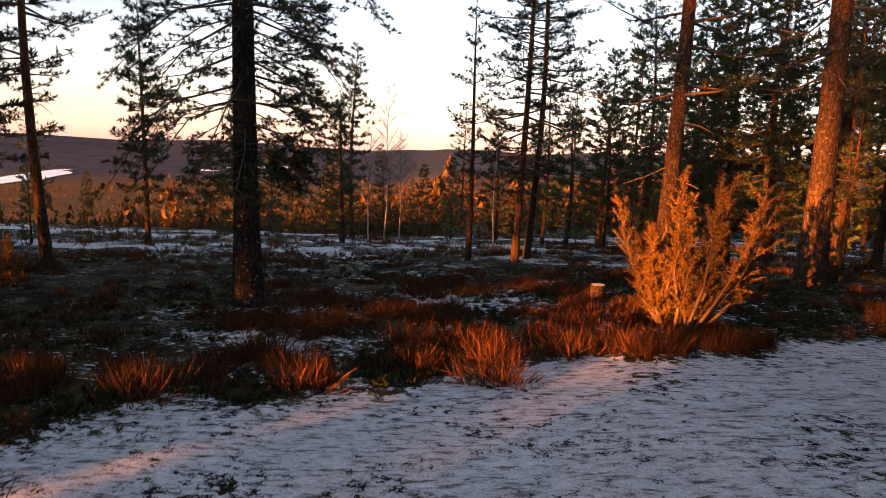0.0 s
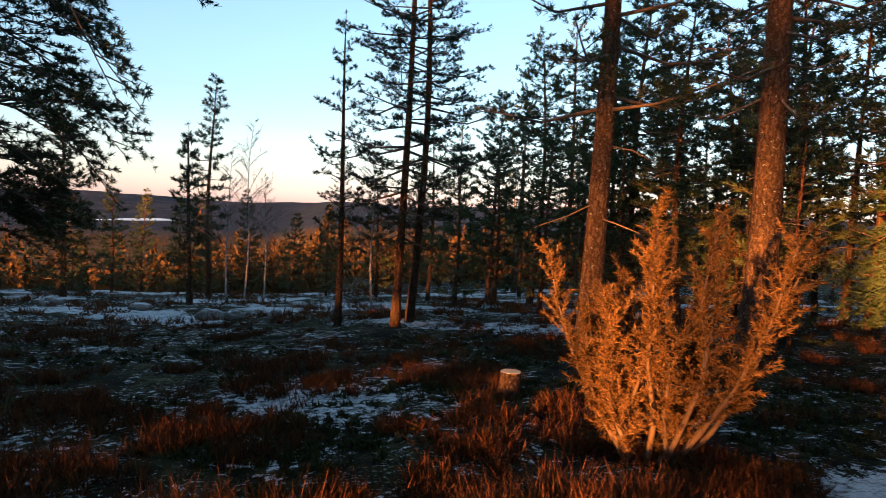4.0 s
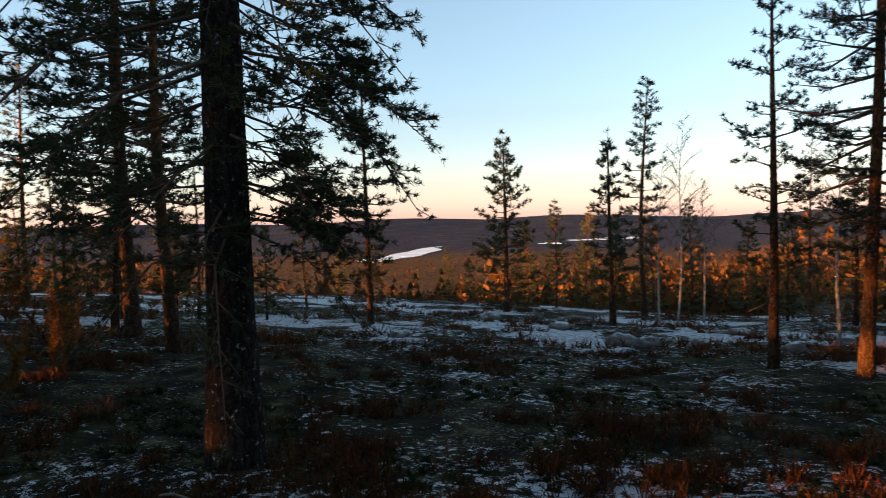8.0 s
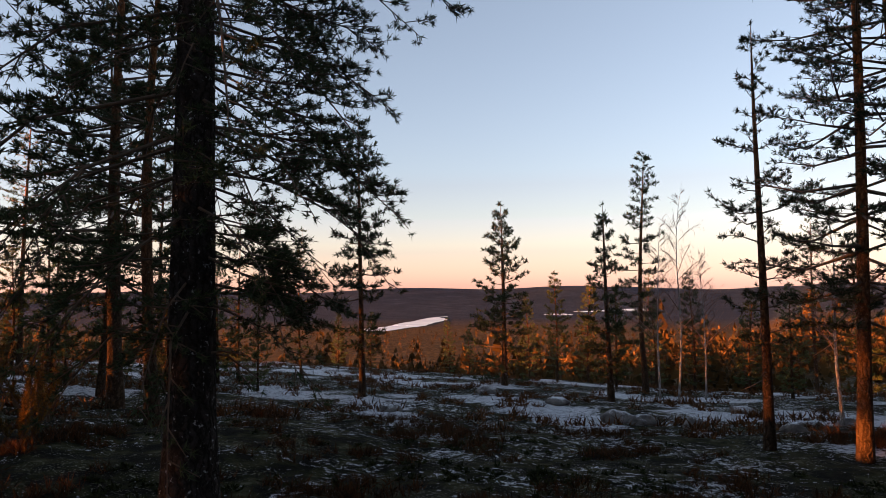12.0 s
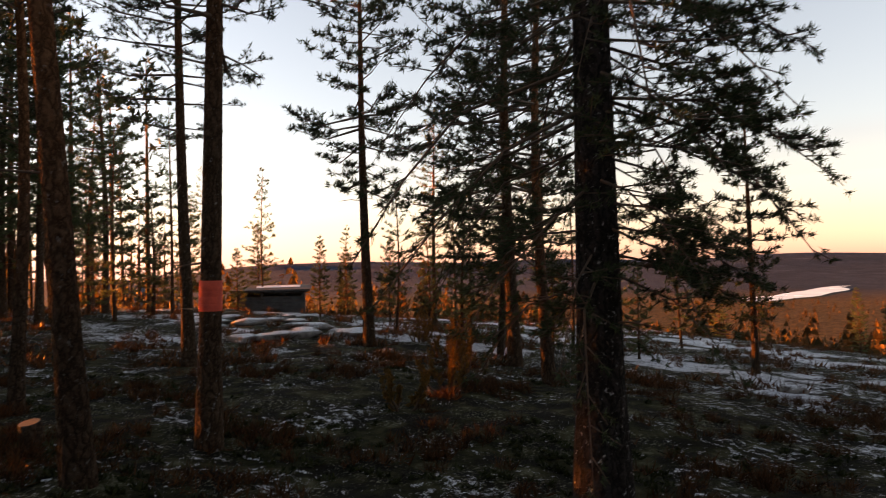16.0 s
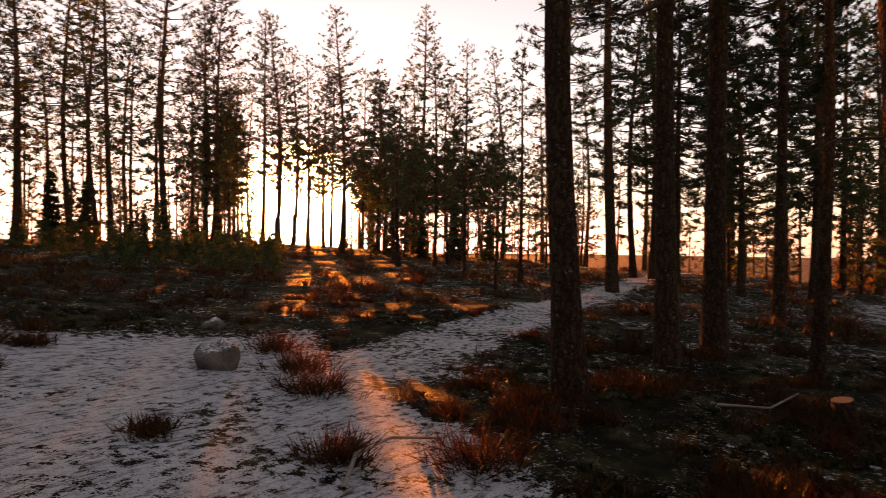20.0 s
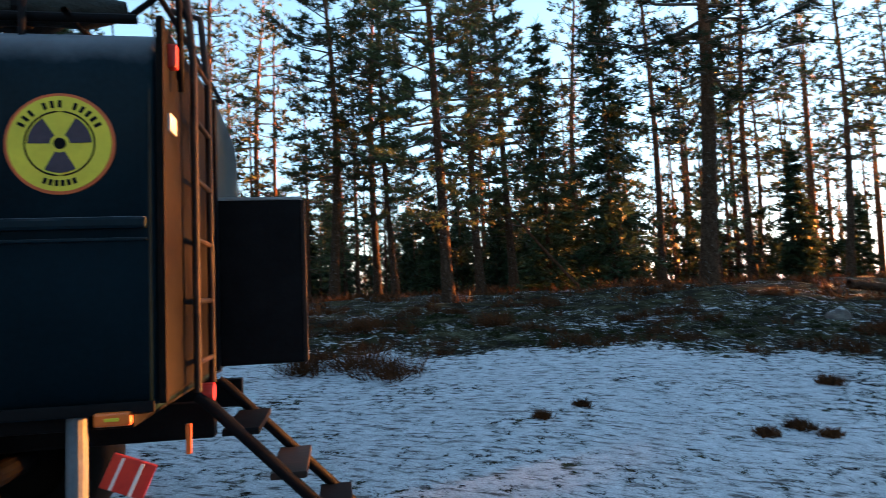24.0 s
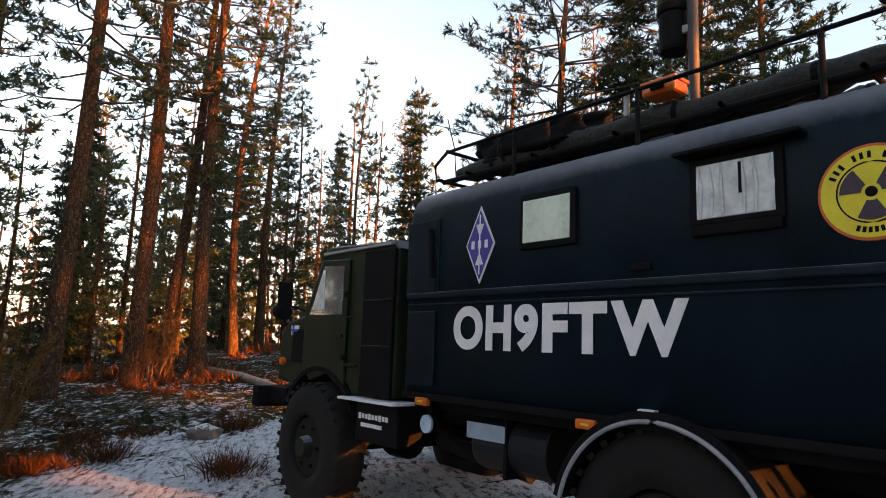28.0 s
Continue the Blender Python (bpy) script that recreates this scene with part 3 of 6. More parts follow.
def birch_meshes(seed, h, r):
    """A bare birch: pale stem and a haze of fine drooping twigs."""
    rng = np.random.default_rng(seed)
    trunk, limbs, twigs = Tubes(), Tubes(), Tubes()
    f = np.linspace(0, 1, 9)
    stem = np.stack([0.05 * h * f ** 2 + 0.015 * h * np.sin(f * 6), 0.01 * h * np.sin(f * 5), f * h - 0.2 * (f == 0)], 1)
    trunk.rod(stem, r * (1.03 - f), 7)
    for z in np.arange(0.3, 0.97, 0.028):
        a = rng.uniform(0, 6.28)
        p = np.array([np.interp(z, f, stem[:, k]) for k in range(3)])
        ln = 0.26 * h * (1.05 - z) * rng.uniform(0.6, 1.2)
        out = np.array((math.cos(a), math.sin(a), 0.9))
        q = p + out * ln
        limbs.rod([p, (p + q) / 2 + np.array((0, 0, 0.08 * ln)), q], [0.02 * (1.1 - z), 0.011, 0.004], 4)
        for s in np.linspace(0.3, 1, 7):
            m = p + (q - p) * s
            for _ in range(2):
                e = m + rng.normal(size=3) * 0.22 * ln + np.array((0, 0, 0.1 * ln))
                twigs.rod([m, e, e + rng.normal(size=3) * 0.1 * ln - np.array((0, 0, 0.12 * ln))], [0.005, 0.0035, 0.002], 3)
    return trunk.mesh("trunk", BARK_BIRCH), limbs.mesh("branchwork", BIRCH_TWIG), twigs.mesh("twigwork", BIRCH_TWIG)


def stand(meshes, kind, label, x, y, turn=0.0, size=1.0, lean=(0.0, 0.0), group=""):
    """A tree of the given meshes, rooted in the ground."""
    ob = thing(kind, label, "tree", pose(x, y, z_at(x, y) - 0.03, lean[0], lean[1], turn), group)
    ob.scale = (size, size, size)
    names = ("trunk", "branchwork", "twigwork" if kind == "birch_tree" else "crown")
    for nm, me in zip(names, meshes):
        piece = child(nm, me, ob)
        if nm != "trunk":
            tagged(piece, kind="stuff")
    return ob


# single trees that can be told apart: x, y, height, stem radius, bare share, reach, what
old = pine_meshes(3, 12.5, 0.225, 0.17, 0.185, 0.31, 13, 17, 0.062, 0.010, 0.95, bark=BARK_OLD, top=0.35, stubs=5, stout=0.6, wild=0.38, arch=0.6, sway=0.002,
                  extra=[(2.55, -158, 1.35, -0.55), (2.3, -140, 1.2, -0.5), (2.75, -178, 1.1, -0.6), (2.2, -165, 1.0, -0.45), (4.7, -155, 1.8, -0.55), (4.2, -138, 1.75, -0.65), (3.7, -165, 1.85, -0.6), (3.3, -147, 1.7, -0.55), (5.2, -142, 1.8, -0.4)])
stand(old, "pine_tree", "old pine with lichen-spotted dark trunk and drooping lower limbs", -3.12, 10.15, 200)
young = pine_meshes(5, 7.3, 0.085, 0.26, 0.125, 0.52, 7, 14, 0.085, 0.016, -0.10, bark=BARK_THIN, top=0.75, stubs=3)
stand(young, "pine_tree", "slender young pine with open whorled branches", 0.75, 18.5, 30)
SINGLES = [
    (-8.5, 13.6, 11.0, 0.115, 0.36, 0.20, 0, "pine with a copper-lit lower trunk in the heath"),
    (-11.0, 14.5, 12.0, 0.15, 0.22, 0.26, 1, "tall dark pine standing among others"),
    (-13.4, 15.6, 9.5, 0.085, 0.25, 0.24, 1, "thin pine beside a thicker one"),
    (-9.9, 21.3, 8.2, 0.09, 0.20, 0.14, 1, "narrow pine at the edge of the open top"),
    (-9.7, 30.4, 7.4, 0.12, 0.05, 0.25, 2, "bushy cone-shaped pine standing alone"),
    (-4.2, 26.5, 6.2, 0.10, 0.12, 0.15, 2, "narrow pine at the rim of the slope"),
    (-4.8, 33.6, 9.9, 0.12, 0.22, 0.11, 1, "tall thin pine with a sparse crown"),
    (2.05, 18.0, 12.5, 0.105, 0.17, 0.17, 1, "dark pine with a full crown"),
    (2.45, 18.6, 13.0, 0.10, 0.20, 0.16, 1, "dark pine growing close to its twin"),
    (3.8, 11.05, 12.0, 0.155, 0.30, 0.20, 0, "pine whose trunk glows orange in low sun"),
    (7.1, 12.2, 13.5, 0.25, 0.30, 0.20, 1, "thick pine with a trunk lit orange low down"),
    (-4.85, 6.04, 11.5, 0.12, 0.45, 0.16, 0, "leaning pine with grey bark"),
    (-6.1, 7.22, 12.0, 0.125, 0.40, 0.19, 1, "pine with a red band painted on its trunk"),
    (-12.7, 7.7, 12.0, 0.13, 0.40, 0.18, 0, "slim pine near the snow patches"),
    (-14.8, 12.4, 11.5, 0.15, 0.38, 0.20, 1, "pine with flat spreading branches"),
    (-5.3, 3.15, 12.5, 0.165, 0.36, 0.26, 0, "pine with a long bare side limb"),
    (-8.35, 3.35, 13.0, 0.16, 0.40, 0.20, 1, "straight dark pine with a high crown"),
    (-9.7, 3.72, 13.5, 0.18, 0.40, 0.20, 0, "thick dark pine with a high crown"),
    (-14.6, 4.1, 12.0, 0.13, 0.40, 0.18, 1, "dark pine in the stand"),
    (-8.8, 5.15, 11.0, 0.09, 0.5, 0.15, 0, "thin dark pine stem"),
    (9.9, 12.4, 9.0, 0.10, 0.24, 0.20, 1, "young pine with a lit orange trunk"),
    (17.0, -0.7, 13.5, 0.16, 0.36, 0.30, 0, "pine with a wide crown reaching over the truck"),
    (0.4, -11.0, 14.5, 0.20, 0.30, 0.24, 1, "large pine with crooked spreading limbs"),
]
forms = {}
for i, (x, y, h, r, bare, reach, kind, label) in enumerate(SINGLES):
    close = math.hypot(x - 1.4, y - 5.6) < 15
    if kind == 2:
        me = pine_meshes(40 + i, h, r, bare, reach, 0.33, 8, 9, 0.15, 0.034, 0.15, top=0.85, stubs=2)
    else:
        me = pine_meshes(40 + i, h, r, bare, reach, 0.5 if kind == 0 else 0.42, 9 if close else 8, 14 if close else 8, 0.08 if close else 0.16, 0.013 if close else 0.034, 0.2 + 0.2 * kind,
                         bark=BARK if r > 0.12 else BARK_THIN, stubs=3)
    lean = (0, -4.0) if "leaning" in label else ((i * 37 % 5 - 2) * 0.5, (i * 53 % 5 - 2) * 0.5)
    tree = stand(me, "pine_tree", label, x, y, i * 77 % 360, 1.0, lean)
    if "red band" in label:
        sway = np.random.default_rng(40 + i).normal(size=2) * 0.012 * h
        ring = Tubes()
        for z in (1.58, 1.66, 1.74, 1.80):
            mid = (sway[0] * math.sin(3.1 * z / h), sway[1] * math.sin(4.2 * z / h))
            ring.rod([(*mid, z - 0.055), (*mid, z + 0.055)], [r * (0.95 * (1 - z / h) ** 0.75 + 0.075) * 1.06] * 2, 14)
        child("painted_band", ring.mesh("painted_band", simple("red_trail_paint", [(0.45, 0.05, 0.03), (0.7, 0.10, 0.05)], 12, 0.8, 0, 0.3)), tree, "faded red trail mark")
for i, (x, y, h) in enumerate([(-2.8, 29.6, 7.6), (-3.6, 30.6, 6.6), (1.9, 23.6, 5.5), (-2.2, 31.5, 5.6)]):
    stand(birch_meshes(70 + i, h, 0.042), "birch_tree", "bare birch with a pale trunk and fine twigs", x, y, i * 90)

# the woodland round the clearing: a few forms, each standing many times
tall = [pine_meshes(100 + k, 14 + k, 0.15 + 0.01 * k, 0.28 + 0.05 * (k % 3), 0.15 + 0.015 * (k % 2), 0.56, 5, 6, 0.18, 0.042, 0.25, needle=NEEDLE_WOOD, top=0.6, stubs=9) for k in range(5)]
small = [pine_meshes(120 + k, 6.5 + k, 0.07, 0.14, 0.16, 0.48, 5, 6, 0.17, 0.040, 0.1, bark=BARK_THIN, needle=NEEDLE_WOOD, top=0.8, stubs=2) for k in range(3)]
firs = [spruce_meshes(140 + k, 8.5 + 1.5 * k, 0.09, 0.145, 0.26, 0.06, 4, 0.36) for k in range(3)]
full = [pine_meshes(150 + k, 11.5 + k, 0.15, 0.20 + 0.06 * k, 0.19, 0.40, 8, 9, 0.16, 0.038, 0.35, needle=NEEDLE_WOOD, top=0.5, stubs=8) for k in range(2)]
high = [pine_meshes(160 + k, 15.5, 0.17, 0.40, 0.17, 0.5, 7, 7, 0.26, 0.065, 0.2, top=0.45, stubs=8) for k in range(2)]
bushy = [pine_meshes(155 + k, 5.6 + 0.9 * k, 0.085, 0.09, 0.21 - 0.02 * k, 0.36, 8, 8, 0.16, 0.036, 0.12, bark=BARK_THIN, needle=NEEDLE_WOOD, top=0.75, stubs=2) for k in range(3)]
snag = pine_meshes(170, 12.5, 0.13, 0.25, 0.13, 0.8, 2, 1, 0.1, 0.01, -0.1, bark=BARK_THIN, top=0.6)
rng = np.random.default_rng(11)
taken = [(x, y) for x, y, *_ in SINGLES] + [(-3.12, 10.15), (0.75, 18.5)]


def free(x, y, gap):
    return all((x - a) ** 2 + (y - b) ** 2 > gap * gap for a, b in taken)


def plant(x, y, kind, size=1.0):
    taken.append((x, y))
    turn = float(rng.uniform(0, 360))
    if kind == "tall":
        stand(tall[rng.integers(5)], "pine_tree", "tall pine with a bare trunk and thin high crown", x, y, turn, size, (rng.uniform(-1.5, 1.5), rng.uniform(-1.5, 1.5)), "woodland pines")
    elif kind in ("high", "bare"):
        stand(high[rng.integers(2)] if kind == "high" else snag, "pine_tree", "tall pine with a high flat crown" if kind == "high" else "dead grey pine with bare crooked limbs", x, y, turn, size)
    elif kind == "full":
        stand(full[rng.integers(2)], "pine_tree", "broad pine with full drooping branches", x, y, turn, size, (rng.uniform(-2, 2), rng.uniform(-2, 2)))
    elif kind == "bushy":
        stand(bushy[rng.integers(3)], "pine_tree", "bushy young pine with branches down to the heath", x, y, turn, size, (rng.uniform(-2, 2), rng.uniform(-2, 2)), "bushy pines")
    elif kind == "small":
        stand(small[rng.integers(3)], "pine_tree", "young pine in the undergrowth", x, y, turn, size, group="young pines")
    else:
        stand(firs[rng.integers(3)], "spruce_tree", "dense dark spruce among pines", x, y, turn, size, group="woodland spruces")


def polar(bearing, dist):
    return 1.2 - dist * math.sin(radians(bearing)), 5.5 + dist * math.cos(radians(bearing))


# trees that stand out against the evening sky: bearing, distance, kind, size
for bearing, dist, kind, size in [
        (146.5, 36, "tall", 1.0), (149, 30, "small", 1.3), (150.5, 33, "tall", 0.9), (127.0, 27, "small", 1.2), (127.5, 33, "small", 1.2), (123.8, 28, "small", 1.3), (122.6, 30, "small", 1.1),
        (121, 22.6, "small", 1.0), (118, 17, "small", 0.55), (116, 22, "small", 1.1), (108, 20, "tall", 0.9), (112, 26, "tall", 0.95), (105, 28, "tall", 0.9), (100, 23, "tall", 0.9), (157, 34, "tall", 1.0), (161, 36, "tall", 1.1),
        (164, 33, "tall", 1.0), (167, 30, "tall", 1.0), (169, 40, "tall", 1.0), (176, 24, "small", 1.3), (184.5, 20, "spruce", 1.1),
        (190, 20, "spruce", 1.0), (193, 24, "full", 1.1), (187, 28, "tall", 1.0), (180.5, 28, "tall", 1.0), (199, 16, "full", 1.0), (205, 25, "tall", 0.9), (209, 20, "full", 1.0), (214.5, 34, "tall", 1.15),
        (203.5, 21, "full", 0.85), (196, 19, "full", 0.9), (211, 30, "small", 1.4), (218, 26, "tall", 1.0), (222, 30, "tall", 1.1), (231, 17, "full", 1.0), (236, 18, "full", 1.1), (240, 22, "tall", 1.0),
        (243, 19, "spruce", 1.15), (253, 26, "tall", 0.9), (254, 22, "small", 1.2), (262, 32, "spruce", 1.35), (266.5, 28, "small", 1.5), (270, 34, "tall", 0.75), (274.5, 23, "tall", 0.85), (276.5, 21, "tall", 0.9),
        (279.3, 16.5, "tall", 1.0), (282, 17, "tall", 1.05), (284.1, 15.5, "tall", 1.0), (289.8, 14, "tall", 0.95), (296, 18, "tall", 1.0), (301, 15, "tall", 1.0), (272.5, 26, "small", 1.3), (285, 24, "small", 1.4), (288.5, 27, "spruce", 1.2), (293, 25, "small", 1.4), (279, 30, "spruce", 1.2),
        (299, 22, "spruce", 1.0), (276, 36, "spruce", 1.2), (282.5, 34, "small", 1.5), (290, 36, "spruce", 1.2), (296, 32, "small", 1.4), (268.5, 40, "spruce", 1.2),
        (316, 9.5, "small", 0.55), (311.5, 13, "small", 1.1), (314, 16, "small", 1.3), (320, 13.5, "small", 0.9), (322, 17, "full", 0.85), (327.5, 15, "full", 0.7), (332, 17, "full", 0.8), (306, 14, "full", 0.9), (335, 22, "full", 0.7), (309, 12, "spruce", 0.6), (318, 16, "full", 0.8), (324, 21, "small", 1.3), (330, 24, "full", 0.8), (336, 19, "full", 0.75), (342, 22, "full", 0.8), (346, 26, "full", 0.8), (352, 24, "small", 1.2), (339, 27, "tall", 0.8), (327, 28, "small", 1.4), (349, 33, "small", 1.2),
        (77, 36, "small", 0.9), (70, 38, "small", 0.8), (88, 26, "small", 1.0), (93, 24, "tall", 0.9), (62, 31, "tall", 0.75), (56, 30, "small", 1.0), (52, 26, "tall", 0.65), (49.5, 22, "small", 0.75),
        (46, 25, "small", 0.8), (41, 27, "small", 0.7), (58, 20, "small", 0.6), (5, 40, "small", 0.6), (12, 44, "small", 0.9), (0, 36, "tall", 0.6), (65, 24, "small", 0.7), (60, 27, "small", 0.9), (84, 30, "small", 1.1), (103, 24, "full", 0.9), (100.5, 30, "full", 1.0), (98, 22, "full", 0.8), (95.5, 27, "full", 1.0), (92, 25, "full", 0.9), (89, 31, "full", 1.0), (106.5, 29, "full", 1.0)]:
    plant(*polar(bearing, dist), kind, size)
# bushy young pines along the rim of the slope, round the shelter and at the edge of the wood
for bearing, dist, size in [(85.5, 31, 1.0), (83, 36, 0.8), (79, 33, 0.55), (77.5, 40, 0.7), (72, 30, 0.5), (70, 36, 0.65), (66, 33, 0.6), (62.5, 31, 0.7), (90, 29, 0.8), (95, 33, 0.9), (99, 27, 0.9), (104, 33, 1.0),
                            (58.5, 18, 0.65), (55, 21, 0.75), (51, 19, 0.55), (47.5, 24, 0.7), (44, 21, 0.45), (38.5, 38, 0.5), (35.5, 34, 0.42), (29, 42, 0.5), (27, 36, 0.45), (22, 40, 0.7), (19.5, 34, 0.75), (17, 38, 0.8), (14.5, 31, 0.7), (11.5, 36, 0.8), (8.5, 33, 0.75), (4.5, 34, 0.8), (1.5, 30, 0.7),
                            (357, 25, 0.95), (353, 31, 1.1), (349.5, 20, 1.0), (345.5, 23, 1.15), (341, 18, 0.9), (337, 24, 1.1), (333, 16, 0.9), (328.5, 20, 1.0), (323, 18, 0.95), (317, 21, 1.1), (312, 17, 0.8), (287.2, 23, 1.2), (281, 22, 1.2), (277.5, 25, 1.3), (272.5, 24, 1.1)]:
    plant(*polar(bearing, dist), "bushy", size)
# low spruces between the trunks, deep in the wood
thicket = [spruce_meshes(180 + k, 5.5 + 1.3 * k, 0.06, 0.19, 0.4, 0.12, 4, 0.42) for k in range(3)]


def low_spruce(x, y, size):
    taken.append((x, y))
    stand(thicket[rng.integers(3)], "spruce_tree", "low spruce growing between pine trunks", x, y, float(rng.uniform(0, 360)), size, group="low spruces")


for side, dist, size in [(-7.3, 34, 0.25), (-8.3, 37, 0.27), (-10.8, 37, 0.5), (5.2, 35, 0.4), (6.8, 35, 0.5), (8.7, 35, 0.5), (11.0, 36, 0.5),
                         (-6.4, 44, 0.28), (-11.4, 34, 0.45), (-13.9, 33, 0.5), (-15.2, 36, 0.55)]:
    low_spruce(1.2 + sun_dir.x * dist + sun_dir.y * side, 5.6 + sun_dir.y * dist - sun_dir.x * side, size)
for side, dist, size in [(-2.35, 36, 0.42), (-2.5, 41, 0.5), (-5.3, 34, 0.45), (-6.0, 37, 0.42), (-6.7, 35, 0.45), (-7.3, 39, 0.5), (-5.6, 41, 0.5), (-6.4, 31, 0.36), (-9.3, 36, 0.5), (-10.2, 33, 0.45), (-11.6, 37, 0.6), (-9.8, 40, 0.55), (-12.6, 35, 0.5),
                         (3.1, 37, 0.4), (3.9, 34, 0.5), (4.6, 39, 0.6), (2.6, 41, 0.36), (6.0, 36, 0.6), (7.4, 38, 0.6), (9.4, 36, 0.6)]:
    plant(1.2 + sun_dir.x * dist + sun_dir.y * side, 5.6 + sun_dir.y * dist - sun_dir.x * side, "bushy", size)


def seedlings():
    """Knee-high pines and juniper in the heath at the edge of the wood, as one mass."""
    g = np.random.default_rng(61)
    cs, ax = [], []
    for k in range(96):
        side, dist = (-14.0 + 0.2 * k, g.uniform(25, 33)) if k < 68 else (-6.0 + 0.2 * (k - 68), g.uniform(21, 26))
        x, y = 1.2 + sun_dir.x * dist + sun_dir.y * (side + g.uniform(-0.1, 0.1)), 5.6 + sun_dir.y * dist - sun_dir.x * side
        h, z = g.uniform(0.7, 1.25), z_at(x, y)
        for _ in range(46):
            t, a = g.uniform() ** 0.8, g.uniform(0, 6.28)
            out = 0.3 * h * (1.05 - t) * g.uniform(0.3, 1.1)
            cs.append((x + out * math.cos(a), y + out * math.sin(a), z + h * t))
            ax.append(unit(np.array((math.cos(a), math.sin(a), 0.8))))
    v, t = tufts(g, np.array(cs), np.array(ax), 8, 0.15, 0.034)
    tagged(new("seedlings", fast_mesh("seedlings", v, t, NEEDLE_WOOD)), "knee-high pine seedlings along the edge of the wood", "undergrowth", kind="stuff")


seedlings()
planted = 0
while planted < 44:
    bearing, dist = (rng.uniform(165, 312) if planted % 3 == 0 else rng.uniform(181, 214)), rng.uniform(25, 46)
    x, y = polar(bearing, dist)
    if free(x, y, 1.8):
        if planted % 2:
            low_spruce(x, y, rng.uniform(0.4, 0.9))
        else:
            plant(x, y, "small", rng.uniform(0.6, 1.1))
        planted += 1
# trees towards the sun: a dense screen on both sides of a gap, high crowns over it
for k, (side, dist, kind, size) in enumerate([(-18, 42, "tall", 1.0), (-16.5, 48, "tall", 1.0), (-15, 40, "tall", 1.05), (-13.5, 46, "tall", 1.0), (-12.4, 52, "tall", 1.0), (-10.2, 52, "tall", 1.0), (-8.4, 56, "tall", 1.0), (-6.8, 50, "tall", 1.0), (-5.2, 57, "tall", 1.0), (-11, 40, "tall", 1.0), (-11.8, 38, "tall", 1.05), (-6, 46, "tall", 1.0), (-4.4, 40, "high", 0.95), (-3.2, 47, "bare", 0.95),
        (-1.1, 36, "tall", 0.85), (0.7, 40, "tall", 0.85), (2.6, 38, "tall", 0.85), (5.2, 38, "full", 0.9), (1.8, 45, "tall", 0.9), (-0.3, 48, "tall", 0.9), (-2.2, 44, "tall", 0.9), (-3.2, 33, "small", 0.8), (-3.9, 38, "small", 0.9), (-4.7, 34, "small", 0.8), (-4.3, 44, "full", 0.9), (-5.6, 46, "full", 0.9), (3.0, 60, "high", 1.05), (-1.6, 62, "high", 1.05), (4.4, 36, "small", 1.2), (5.0, 40, "small", 1.4), (6.0, 45, "small", 1.5), (7.3, 41, "small", 1.5),
        (8.8, 46, "tall", 1.0), (10.2, 42, "small", 1.5), (11.8, 46, "tall", 1.0), (13.4, 42, "small", 1.4), (15, 46, "tall", 1.0), (17, 43, "small", 1.4), (5.4, 55, "tall", 1.1), (9.5, 57, "tall", 1.1), (14, 58, "tall", 1.1)]):
    plant(1.2 + sun_dir.x * dist + sun_dir.y * side, 5.6 + sun_dir.y * dist - sun_dir.x * side, kind, size)
# low pines closing the view along the slope
for _ in range(30):
    bearing, dist = rng.uniform(78, 126), rng.uniform(27, 72)
    x, y = polar(bearing, dist)
    if free(x, y, 2.2):
        plant(x, y, rng.choice(("small", "small", "tall")), rng.uniform(0.75, 1.25))
# the depth of the wood behind
count = 0
while count < 42:
    bearing, dist = rng.uniform(84, 345) if rng.uniform() < 0.75 else rng.uniform(245, 312), 24 + 26 * rng.uniform()
    x, y = polar(bearing, dist)
    across = abs((x - 2.0) * sun_dir.y - (y - 8.0) * sun_dir.x)
    if 95 < bearing < 180 and across < 18:
        if dist > 50 and rng.uniform() < 0.75 and free(x, y, 2.0):
            plant(x, y, "high", rng.uniform(0.9, 1.1))
        continue
    x, y = polar(bearing, dist)
    if free(x, y, 2.0):
        plant(x, y, rng.choice(("tall", "tall", "tall", "small", "small", "spruce")), rng.uniform(0.8, 1.15))
        count += 1


